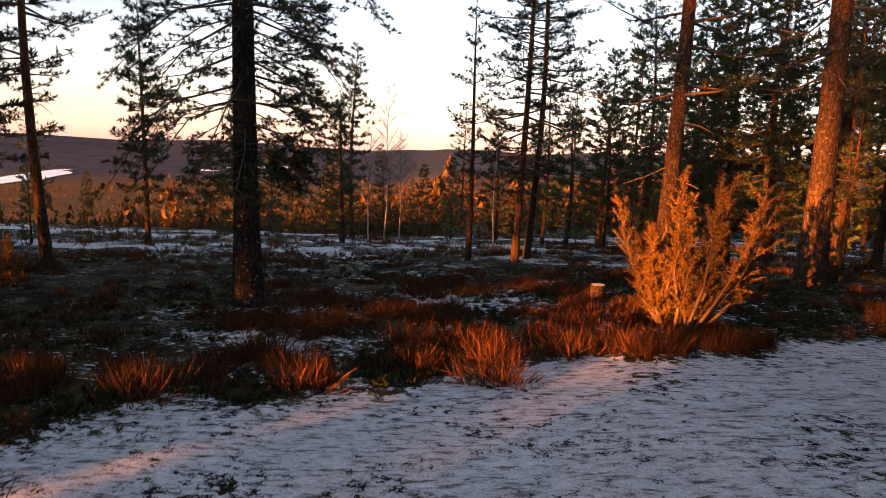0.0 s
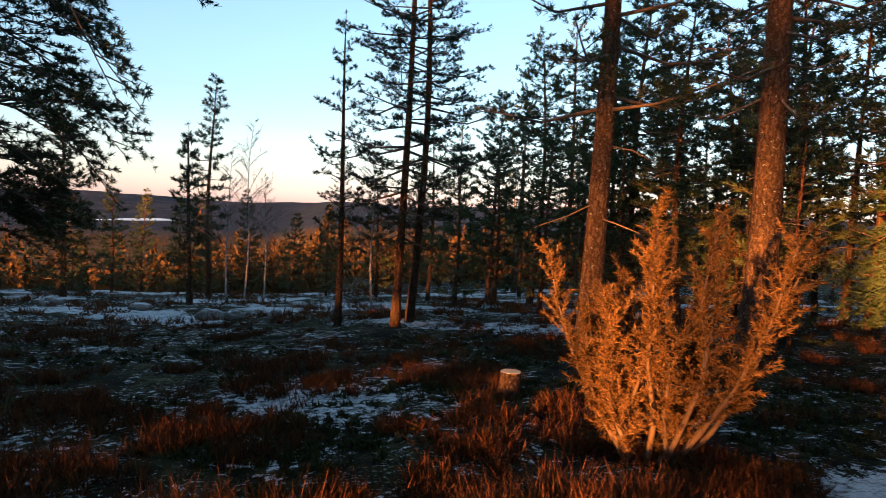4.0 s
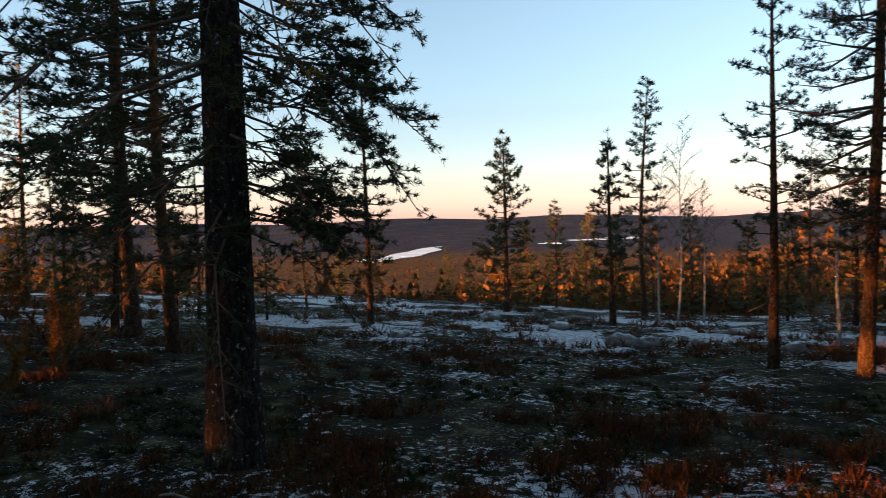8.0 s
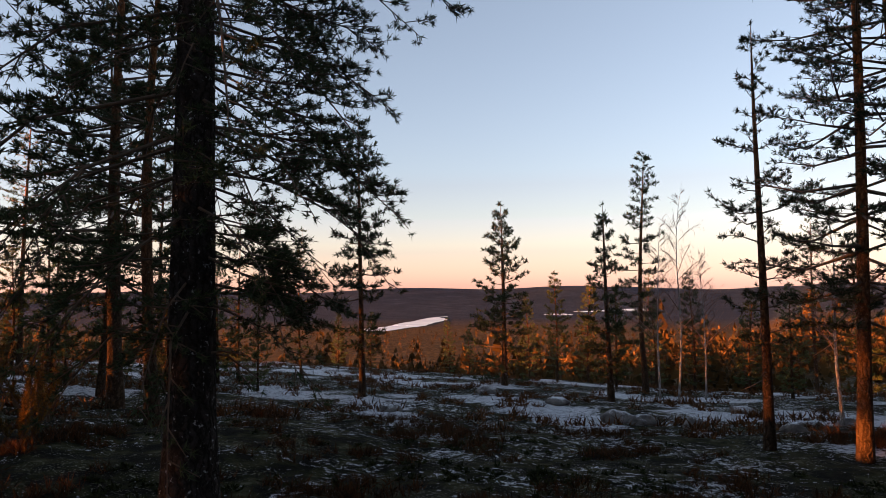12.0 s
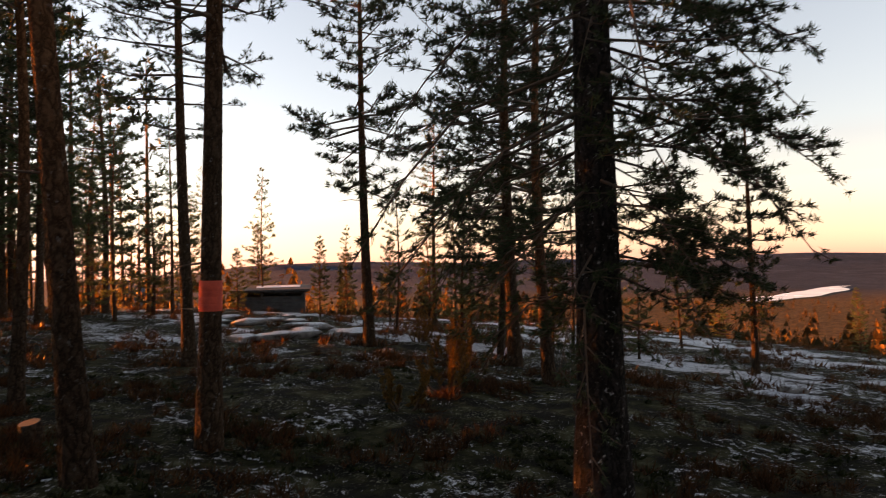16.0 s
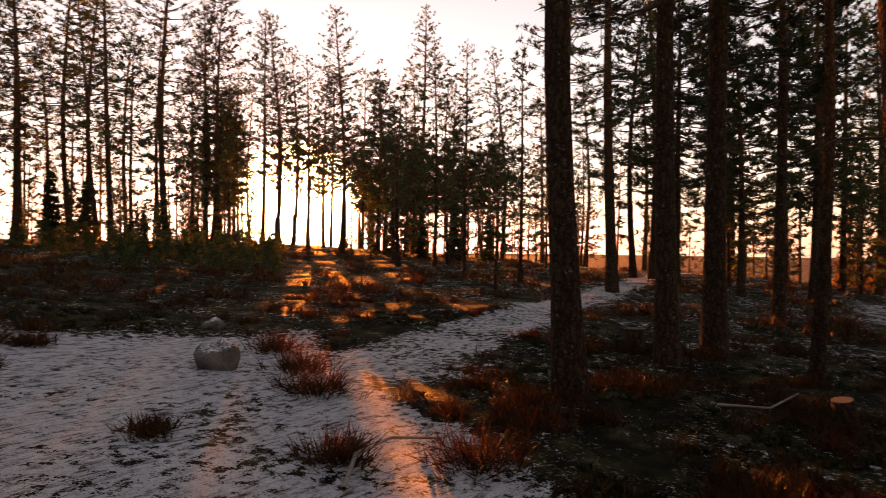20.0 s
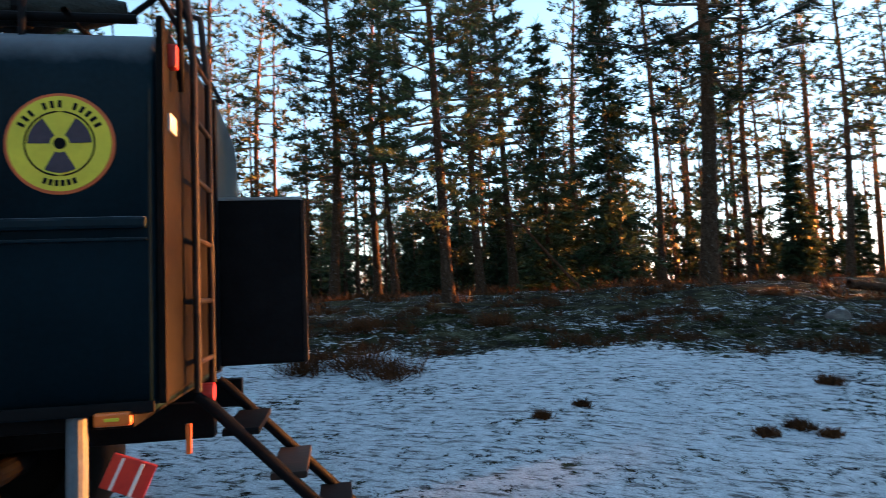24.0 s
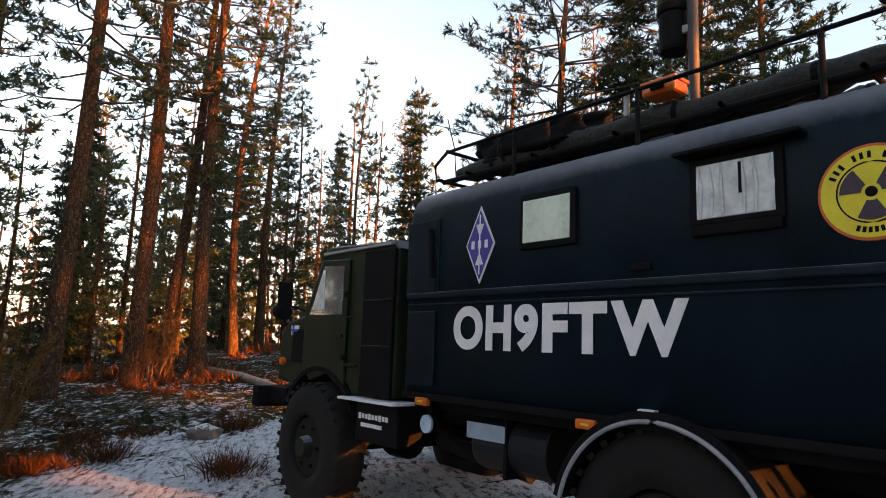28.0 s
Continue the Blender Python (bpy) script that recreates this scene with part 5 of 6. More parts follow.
part("support_post", drum((0.735, -0.06, 0.70), (0, 0, 1), 0.036, 0.54, 14), simple("dull_blue_grey", [(0.07, 0.085, 0.10), (0.13, 0.15, 0.17)], 7, 0.6, 0, 0.2, 0.003, 50), truck, "dull blue-grey tube hanging below the body")
part("amber_reflector", box((0.40, -0.30, 0.80), (0.02, 0.03, 0.12), 0.004), ORANGE, truck)
# chassis
for w in (-0.62, -1.48):
    part("frame_rail", box((3.0, w, 0.82), (5.3, 0.08, 0.16), 0.012), BLACK, truck)
part("underbody", box((2.1, -1.05, 0.93), (3.1, 1.9, 0.07), 0.01), BLACK, truck)
part("fuel_tank", drum((2.78, -0.30, 0.72), (1, 0, 0), 0.17, 0.62, 24, 0.02), TANK, truck, "blue-grey fuel tank")
# Thin pale blue sheet stands in for light reflected off the tank.
part("tank_reflection", box((2.95, -0.125, 0.80), (0.34, 0.012, 0.10), 0.004), simple("pale_blue_reflection", [(0.22, 0.30, 0.38), (0.38, 0.47, 0.55)], 9, 0.4, 0, 0), truck, "pale blue reflection painted on the tank")
part("fuel_tank_strap", box((2.78, -0.30, 0.72), (0.03, 0.36, 0.36), 0.01), BLACK, truck)
part("battery_box", box((4.12, -0.30, 0.72), (0.55, 0.40, 0.30), 0.015), BLACK, truck)
for k in range(9):
    part("writing_bar", box((4.33 - 0.045 * k, -0.097, 0.765), (0.032, 0.004, 0.035 if k % 3 else 0.045), 0), WHITE, truck)
part("writing_bar", box((4.17, -0.097, 0.70), (0.28, 0.004, 0.028), 0), WHITE, truck)
part("step_plate", box((4.2, -0.16, 0.885), (0.75, 0.26, 0.02), 0.005), SNOWY, truck, "snowy running board")
part("round_badge", drum((3.43, -0.04, 0.80), (0, 1, 0), 0.06, 0.02, 20, 0.003), simple("pale_blue_vinyl", [(0.3, 0.42, 0.55), (0.5, 0.6, 0.7)], 30, 0.5, 0, 0), truck, "round pale blue badge")
part("badge_bracket", box((3.43, -0.07, 0.88), (0.05, 0.02, 0.14), 0.004), BLACK, truck)
part("exhaust", drum((3.3, -0.45, 0.58), (1, 0, 0.1), 0.06, 0.9, 16), BLACK, truck)


def thing_part(name, parent):
    ob = new(name)
    ob.parent = parent
    return ob


def axle(u):
    part("axle", drum((u, -1.05, 0.44), (0, 1, 0), 0.07, 1.7, 14), BLACK, truck)
    part("diff_housing", drum((u, -1.05, 0.44), (1, 0, 0), 0.17, 0.3, 16, 0.04), BLACK, truck)
    for w, s in ((-0.16, 1), (-1.94, -1)):
        prof = [(-0.15, 0.26), (-0.16, 0.36), (-0.155, 0.46), (-0.12, 0.515), (-0.05, 0.535), (0.05, 0.535), (0.12, 0.515), (0.155, 0.46), (0.16, 0.36), (0.15, 0.26)]
        seg = 48
        v = np.array([(u + r * math.cos(2 * math.pi * k / seg), w + d, 0.44 + r * math.sin(2 * math.pi * k / seg)) for k in range(seg) for d, r in prof])
        n = len(prof)
        q = [(k * n + i, k * n + (i + 1) % n, ((k + 1) % seg) * n + (i + 1) % n, ((k + 1) % seg) * n + i) for k in range(seg) for i in range(n)]
        tri = np.array([(a, b, c) for a, b, c, d in q] + [(a, c, d) for a, b, c, d in q])
        wheel = thing_part("wheel", truck)
        child("tyre", fast_mesh("tyre", v, tri, RUBBER, True), wheel)
        if s > 0:
            bm = bmesh.new()
            for k in range(30):
                a = 2 * math.pi * k / 30
                for side in (-1, 1):
                    m = Matrix.Translation((u, w, 0.44)) @ Matrix.Rotation(-a - side * 0.05, 4, "Y") @ Matrix.Translation((0.52, side * 0.085, 0)) @ Matrix.Rotation(side * 0.5, 4, "X") @ Matrix.Diagonal((0.03, 0.13, 0.035, 1))
                    bmesh.ops.create_cube(bm, size=1, matrix=m)
            tagged(part("tread_pattern", bm, RUBBER, wheel), kind="stuff")
        part("rim", drum((u, w + s * 0.07, 0.44), (0, s, 0), 0.275, 0.10, 28, 0.02, 0.24), RUBBER, wheel)
        part("hub", drum((u, w + s * 0.14, 0.44), (0, s, 0), 0.10, 0.12, 18, 0.015, 0.08), CAB_PAINT, wheel, "green hub")
        for k in range(6):
            a = k * math.pi / 3
            part("wheel_bolt", drum((u + 0.17 * math.cos(a), w + s * 0.125, 0.44 + 0.17 * math.sin(a)), (0, s, 0), 0.016, 0.03, 6, 0), BLACK, wheel)


axle(1.69)
axle(5.02)
# wheel arch with a pale worn lip
arch = prism(outline_arc((1.69, 0.45), 0.60, 178, 12, 26) + outline_arc((1.69, 0.45), 0.55, 12, 178, 26), "w", -0.34, 0.035, 0.006, 2)
fender = part("fender", arch, BLACK, truck, "dark rear fender with a pale rubber lip")
wire("lip", [[(1.69 + 0.553 * math.cos(radians(a)), 0.036, 0.45 + 0.553 * math.sin(radians(a))) for a in range(13, 178, 5)]], 0.012, GREY, fender)
part("fender_frost", box((1.72, 0.02, 1.052), (0.09, 0.04, 0.008), 0.003), SNOWY, fender)
# cab
cab_side = [(3.96, 0.92), (3.96, 2.06), (4.02, 2.13), (5.02, 2.17), (5.12, 2.13), (5.42, 1.56), (5.74, 1.50), (5.86, 1.42), (5.88, 0.95), (5.62, 0.92)] + outline_arc((5.02, 0.45), 0.66, 42, 138, 12) + [(4.45, 0.92)]
cab = part("cab", prism(cab_side, "w", -1.97, -0.13, 0.04, 3), CAB_PAINT, truck, "olive cab with a flat nose and a painted dark gap behind", False)
# Black sheet stands in for the shaded gap between cab and box.
part("dark_gap_sheet", box((4.18, -0.118, 1.49), (0.42, 0.03, 1.15), 0.012), BLACK, cab)
for z in (1.30, 1.66):
    part("gap_bar", box((4.18, -0.10, z), (0.40, 0.012, 0.012), 0.003), CAB_PAINT, cab)
part("cab_trim", box((4.85, -0.112, 1.14), (0.80, 0.016, 0.022), 0.004), CAB_PAINT, cab)
part("cab_belt", box((4.95, -0.106, 1.53), (0.78, 0.014, 0.020), 0.004), CAB_PAINT, cab)
cab_door = part("cab_door", prism([(4.62, 0.93), (4.62, 2.02), (5.06, 2.04), (5.33, 1.55), (5.33, 1.10), (5.18, 0.98), (4.9, 1.06)], "w", -0.122, -0.098, 0.008, 2), CAB_PAINT, cab)
flat("door_window", [(4.68, 1.55), (4.68, 1.97), (5.02, 1.985), (5.24, 1.56)], -0.092, GLASS, cab_door)
# Pale strip laid over the door glass as a painted reflection.
flat("painted_reflection_pane", [(4.98, 1.60), (5.0, 1.95), (5.03, 1.95), (5.20, 1.60)], -0.090, CURTAIN, cab_door)
part("door_handle", box((4.70, -0.085, 1.38), (0.09, 0.025, 0.025), 0.006), BARE_METAL, cab_door)
for z in (1.2, 1.72):
    part("hinge", box((4.63, -0.088, z), (0.04, 0.02, 0.05), 0.005), BLACK, cab_door)
part("windscreen", box((5.285, -1.05, 1.86), (0.012, 1.5, 0.5), 0.004, pose(0, 0, 0, 0, -27, 0)), GLASS, cab)
part("roof_gutter", box((4.55, -0.12, 2.10), (1.05, 0.03, 0.025), 0.006), GREY, cab)
part("flag_sticker", box((5.55, -0.122, 1.42), (0.14, 0.012, 0.09), 0.003), WHITE, cab, "small flag sticker with a blue cross")
part("flag_cross", box((5.55, -0.114, 1.42), (0.14, 0.006, 0.022), 0), FLAG_BLUE, cab)
part("flag_cross", box((5.57, -0.1135, 1.42), (0.024, 0.006, 0.09), 0), FLAG_BLUE, cab)
part("turn_lamp", drum((5.74, -0.11, 1.13), (0, 1, 0), 0.035, 0.04, 14), ORANGE, cab, "round orange turn lamp")
part("vent_grille", box((5.4, -0.122, 1.28), (0.36, 0.02, 0.3), 0.01), BLACK, cab)
wire("mirror_arm", [[(5.42, -0.14, 1.60), (5.52, 0.02, 1.66), (5.52, 0.02, 1.86)]], 0.010, BLACK, cab)
part("mirror", box((5.52, 0.02, 1.75), (0.03, 0.14, 0.22), 0.01), BLACK, cab)
part("spotlight", drum((5.80, -0.10, 1.60), (1, 0.1, 0), 0.085, 0.11, 20, 0.03), BLACK, cab, "round black spotlight")
wire("spotlight_arm", [[(5.74, -0.14, 1.45), (5.78, -0.11, 1.53)]], 0.012, BLACK, cab)
part("steering_wheel", drum((5.05, -0.6, 1.5), (0.5, 0, 1), 0.2, 0.03, 22, 0.01), BLACK, cab)
part("bumper", box((6.05, -1.05, 0.78), (0.14, 2.1, 0.2), 0.02), BLACK, truck)
part("bumper_end", box((5.88, -0.18, 0.80), (0.42, 0.10, 0.16), 0.02), BLACK, truck)
part("front_mudguard", prism(outline_arc((5.02, 0.45), 0.665, 30, 150, 14) + outline_arc((5.02, 0.45), 0.62, 150, 30, 14), "w", -0.45, -0.09, 0.004, 2), BLACK, truck)
for w in (-0.45, -1.65):
    part("headlamp", drum((5.9, w, 1.12), (1, 0, 0), 0.10, 0.06, 20), GREY, truck)
part("amber_lamp", box((4.72, -0.10, 0.36), (0.07, 0.06, 0.10), 0.01), ORANGE, truck)
part("amber_lamp", box((4.74, -0.10, 0.22), (0.06, 0.06, 0.07), 0.01), ORANGE, truck)

# roof rack, load and aerials
ra, rb = -0.12, -1.98
rack = wire("roof_rack", [[(0.52, w, 2.72), (1.5, w, 2.715), (2.6, w, 2.71), (3.42, w, 2.70)] for w in (ra, rb)], 0.012, BLACK, truck, "black tube roof rack")
wire("base_rail", [[(0.55, w, 2.50), (3.5, w, 2.50)] for w in (ra - 0.05, rb + 0.05)], 0.02, BLACK, rack)
for u, z, w0, w1 in [(0.52, 2.71, ra, rb), (3.42, 2.71, ra, rb)] + [(u, 2.51, ra, rb) for u in (0.8, 1.4, 2.0, 2.6, 3.2, 3.5)]:
    wire("cross_tube", [[(u, w0, z), (u, w1, z)]], 0.014, BLACK, rack)
for u in (0.95, 1.85, 2.75):
    wire("post", [[(u, ra, 2.36), (u, ra, 2.72)]], 0.014, BLACK, rack)
for w in (ra, rb):
    wire("front_loop", [[(3.42, w, 2.70), (3.55, w, 2.62), (3.52, w, 2.50)]], 0.012, BLACK, rack)
wire("rear_loop", [[(0.52, ra, 2.72), (0.42, ra, 2.70), (0.385, ra - 0.03, 2.62), (0.38, ra - 0.04, 2.2)], [(0.62, -0.3, 2.56), (0.50, -0.3, 2.66), (0.42, -0.32, 2.66), (0.38, -0.34, 2.55), (0.37, -0.34, 2.3)]], 0.014, BLACK, rack)


def bundle(name, label, u0, u1, w, z, r, seed, lumps=0.012):
    """A long wrapped roll with creases."""
    g = random.Random(seed)
    t = Tubes()
    n = 18
    t.rod([(u0 + (u1 - u0) * k / n, w + g.uniform(-1, 1) * lumps, z + g.uniform(-1, 1) * lumps) for k in range(n + 1)], [r * (0.55 if k in (0, n) else g.uniform(0.88, 1.1)) for k in range(n + 1)], 12)
    ob = thing(name, label, "roof load", TRUCK)
    child("cover", t.mesh("cover", TARP), ob)
    for k in range(4):
        s = u0 + (u1 - u0) * (0.14 + 0.24 * k)
        part("strap", drum((s, w, z), (1, 0, 0), r * 1.12, 0.03, 14, 0.004), BLACK, ob)
    return ob


bundle("tarpaulin_roll", "long dark tarpaulin roll tied on the roof rack", 0.62, 3.45, -0.28, 2.575, 0.07, 1)
bundle("tarpaulin_roll", "thin dark roll lying along the roof rack", 0.9, 3.3, -0.45, 2.60, 0.055, 2)
bundle("tarpaulin_roll", "dark wrapped pole bundle on the roof rack", 0.7, 2.4, -0.72, 2.59, 0.06, 3)
bag = bmesh.new()
bmesh.ops.create_icosphere(bag, subdivisions=4, radius=1)
for v in bag.verts:
    p = v.co.copy()
    k = 1 + 0.22 * noise.noise(p * 2.3) + 0.16 * noise.noise(p * 5) + 0.06 * noise.noise(p * 12)
    q = Vector([math.copysign(abs(c) ** 0.55, c) for c in p])
    v.co = Vector((2.75 + 0.50 * q.x * k, -0.46 + 0.26 * q.y * k, 2.66 + 0.12 * q.z * k))
cargo = tagged(part("cargo_bag", bag, BLACK, None, "", True), "lumpy black cargo bag on the front of the roof rack", "bag")
cargo.matrix_basis = TRUCK
for u in (2.5, 2.92):
    wire("strap", [[(u + 0.02 * math.sin(k), -0.46 + 0.315 * math.cos(k * math.pi / 8), 2.66 + 0.155 * math.sin(k * math.pi / 8)) for k in range(17)]], 0.014, RUBBER, cargo, "", 5)
crate = part("orange_case", box((1.76, -0.24, 2.715), (0.20, 0.14, 0.065), 0.02), ORANGE)
tagged(crate, "small orange plastic case on the roof rack", "case").matrix_basis = TRUCK
part("case_lid", box((1.76, -0.24, 2.755), (0.21, 0.15, 0.02), 0.008), ORANGE, crate)
part("case_handle", box((1.76, -0.165, 2.72), (0.08, 0.02, 0.03), 0.006), BLACK, crate)
part("rope_knot", drum((1.93, -0.14, 2.65), (0, 0, 1), 0.018, 0.13, 10, 0.006), GREY, rack, "pale rope tied round the rail")
for u, w, z in ((0.665, -0.06, 2.76),):
    ball = part("work_lamp", drum((u, w, z), (0.4, 1, 0.1), 0.058, 0.06, 24, 0.025), BLACK, rack, "round black work lamp")
    part("lamp_stem", drum((u, w, z - 0.10), (0, 0, 1), 0.009, 0.12, 8, 0), BLACK, ball)
mast = wire("aerial_mast", [[(1.73, -0.50, 2.5), (1.73, -0.50, 4.5), (1.73, -0.50, 6.6)]], 0.030, MAST_GREY, truck, "tall grey aerial mast on the roof", 12)
part("mast_collar", drum((1.73, -0.50, 3.6), (0, 0, 1), 0.04, 0.05, 14), BLACK, mast)
part("rotator", drum((1.86, -0.52, 3.18), (0, 0, 1), 0.085, 0.24, 20, 0.02), BLACK, mast, "dark drum clamped to the mast")
part("rotator_cap", drum((1.86, -0.52, 3.33), (0, 0, 1), 0.095, 0.06, 20, 0.015), BLACK, mast)
part("rotator_clamp", box((1.77, -0.51, 3.17), (0.1, 0.06, 0.05), 0.01), GREY, mast)
wire("cross_arm", [[(1.35, -0.50, 4.62), (2.55, -0.50, 4.62)]], 0.012, BLACK, mast)
for u, w, top_z in ((0.74, -0.5, 3.75), (0.66, -0.9, 3.55), (3.4, -0.2, 3.0)):
    wire("whip_aerial", [[(u, w, 2.5), (u + 0.03, w, (2.5 + top_z) / 2), (u + 0.12, w, top_z)]], 0.004, BLACK, truck, "", 5)
wire("aerial_wire", [[(1.8, -0.5, 6.4), (0.5, -0.4, 2.72)]], 0.0025, BLACK, truck, "", 4)


def cloth(name, label, u, z, drop, wide, mat, seed):
    """A flag hanging in folds from the mast's arm."""
    g = np.random.default_rng(seed)
    nx, nz = 14, 12
    a = g.uniform(0, 6)
    v, q = [], []
    for j in range(nz + 1):
        for i in range(nx + 1):
            s, t = i / nx, j / nz
            fold = 0.05 * math.sin(s * 9 + a + t * 1.5) * (0.4 + t)
            v.append((u + wide * s * (1 - 0.25 * t) + 0.05 * t, -0.50 + fold, z - drop * t - 0.12 * s * t))
    for j in range(nz):
        for i in range(nx):
            k = j * (nx + 1) + i
            q += [(k, k + 1, k + nx + 2), (k, k + nx + 2, k + nx + 1)]
    me = fast_mesh(name, v, q, mat, True)
    ob = child(name, me, truck, label)
    ob.modifiers.new("thick", "SOLIDIFY").thickness = 0.004
    return ob


cloth("flag", "green flag hanging from the mast arm", 2.36, 4.60, 0.42, 0.17, FLAG_GREEN, 1)
blue_flag = cloth("flag", "white and blue flag hanging from the mast arm", 2.08, 4.60, 0.52, 0.13, WHITE, 2)
cloth("flag", "blue side of the hanging flag", 1.99, 4.60, 0.5, 0.09, FLAG_BLUE, 3)


# ---- things in the heath ----
def juniper(x, y, h, spread, stems, seed, label, dense=26):
    """A juniper: bare splayed stems below, dense feathery sprays above."""
    g = np.random.default_rng(seed)
    ob = thing("juniper_bush", label, "bush", pose(x, y, z_at(x, y) - 0.02))
    st, cs, ax = Tubes(), [], []
    for k in range(stems):
        a = 6.28 * k / stems + g.uniform(-0.5, 0.5)
        out = spread * g.uniform(0.2, 1.0)
        tall_f = g.uniform(0.45, 1.0)
        top = np.array((math.cos(a) * out, math.sin(a) * out, h * tall_f))
        p0 = np.array((math.cos(a) * 0.14, math.sin(a) * 0.14, -0.05))
        mid = p0 + (top - p0) * 0.45 + np.array((math.cos(a), math.sin(a), -0.2)) * 0.12 * spread
        pts = [p0, p0 + (mid - p0) * 0.5 + g.normal(size=3) * 0.03, mid, mid + (top - mid) * 0.5 + g.normal(size=3) * 0.03, top]
        st.rod(pts, [0.026, 0.022, 0.015, 0.009, 0.004], 6)
        for s in np.linspace(0.18 if k % 3 else 0.4, 1.0, dense):
            i = min(3, int(s * 4))
            q = np.asarray(pts[i]) + (np.asarray(pts[i + 1]) - np.asarray(pts[i])) * (s * 4 - i)
            for _ in range(2):
                d = unit(g.normal(size=3) * (0.55, 0.55, 0.3) + np.array((math.cos(a) * 0.2, math.sin(a) * 0.2, 0.9)))
                ln = g.uniform(0.10, 0.32) * h / 1.9 * (1.15 - 0.5 * s)
                st.rod([q, q + d * ln], [0.004, 0.002], 3)
                for t in np.linspace(0.1, 1.0, 6):
                    cs.append(q + d * ln * t)
                    ax.append(d)
    v, t = tufts(g, np.array(cs), np.array(ax), 11, 0.050, 0.0085, 0.75)
    tagged(child("stemwork", st.mesh("stemwork", TWIG), ob), kind="stuff")
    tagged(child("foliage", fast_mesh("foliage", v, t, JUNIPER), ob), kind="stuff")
    return ob


juniper(2.95, 7.75, 1.95, 1.0, 21, 8, "juniper bush beside the track with low sun's orange in its colour", 22)
juniper(*polar(282.6, 15.6), 1.9, 0.9, 10, 15, "juniper lit orange between pine trunks", 12)
juniper(8.5, 9.0, 2.1, 1.0, 14, 4, "sunlit juniper bush at the edge of the wood", 18)
juniper(10.2, 9.6, 1.9, 1.1, 12, 5, "low spreading orange-tinted juniper", 14)
juniper(-11.8, 13.2, 1.0, 0.6, 8, 6, "small juniper under the pines", 10)
juniper(-8.0, 11.2, 0.8, 0.6, 8, 11, "small dark juniper in the shade of pines", 10)
juniper(-9.6, 12.3, 1.1, 0.5, 8, 12, "dark juniper beside a pine trunk", 10)
juniper(-7.2, 10.0, 0.6, 0.5, 7, 13, "low dark juniper among heather", 9)
juniper(-15.5, 14.2, 1.2, 0.6, 8, 14, "sunlit juniper near the snow patches", 10)


def boulder(x, y, sx, sy, sz, seed, label, sunk=0.35, mat=None):
    bm = bmesh.new()
    bmesh.ops.create_icosphere(bm, subdivisions=3, radius=1)
    off = Vector((seed * 3.1, seed * 1.7, seed))
    for v in bm.verts:
        p = v.co.copy()
        k = 1 + 0.38 * noise.noise(p * 1.2 + off) + 0.18 * noise.noise(p * 2.7 + off) + 0.06 * noise.noise(p * 7 + off)
        v.co = Vector((p.x * sx * k, p.y * sy * k, p.z * sz * k))
    ob = tagged(part("boulder", bm, mat or STONE, None, "", True), label, "rock")
    ob.matrix_basis = pose(x, y, z_at(x, y) + sz * (1 - 2 * sunk), 0, 0, seed * 67 % 360)
    return ob


def stone_material():
    """Granite with snow lying on the faces that look up."""
    m, n, l, b = material("snow_dusted_granite", 0.9, 0, 0.2)
    geo = n.new("ShaderNodeNewGeometry")
    xyz = n.new("ShaderNodeSeparateXYZ")
    l.new(geo.outputs["Normal"], xyz.inputs["Vector"])
    c = n.new("ShaderNodeTexCoord").outputs["Object"]
    n1, n2 = noise_node(n, l, 5, 5, c), noise_node(n, l, 38, 4, c, 0.65)
    rock = ramp_node(n, l, math_node(n, l, "ADD", math_node(n, l, "MULTIPLY", n1.outputs["Fac"], 0.6), math_node(n, l, "MULTIPLY", n2.outputs["Fac"], 0.4)),
                     [(0.36, (0.06, 0.055, 0.052)), (0.5, (0.13, 0.118, 0.108)), (0.64, (0.22, 0.195, 0.175))]).outputs["Color"]
    s = math_node(n, l, "ADD", xyz.outputs["Z"], math_node(n, l, "MULTIPLY", math_node(n, l, "SUBTRACT", n2.outputs["Fac"], 0.5), 0.9))
    cover = n.new("ShaderNodeMapRange")
    cover.inputs["From Min"].default_value, cover.inputs["From Max"].default_value = 0.86, 1.05
    l.new(s, cover.inputs["Value"])
    l.new(mix_node(n, l, cover.outputs["Result"], rock, (0.74, 0.77, 0.8)), b.inputs["Base Color"])
    bump_node(n, l, b, n2.outputs["Fac"], 0.7, 0.03)
    return m


STONE = stone_material()
boulder(-3.55, -0.35, 0.30, 0.24, 0.2, 1, "grey stone lying at the edge of the track", 0.3)
for i, (x, y, sx, sz) in enumerate([(-2.7, 21.7, 0.42, 0.24), (-2.05, 21.5, 0.30, 0.2), (-0.9, 21.2, 0.26, 0.2), (1.0, 21.0, 0.22, 0.16), (-7.6, 19.4, 0.3, 0.14), (-5.3, 24.8, 0.4, 0.18),
                                    (2.0, 24.0, 0.3, 0.17), (-8.8, 27.0, 0.45, 0.18), (-0.5, 26.5, 0.4, 0.18)]):
    boulder(x, y, sx, sx * 0.8, sz, 5 + i, "granite boulder with a cap of snow in the heath", 0.40)
for i, (x, y, sx, sz) in enumerate([(-5.2, -2.6, 0.2, 0.12), (-1.2, -6.3, 0.2, 0.12), (10.5, 6.9, 0.25, 0.12)]):
    boulder(x, y, sx, sx * 0.8, sz, 30 + i, "low stone among heather beside the clearing", 0.36)
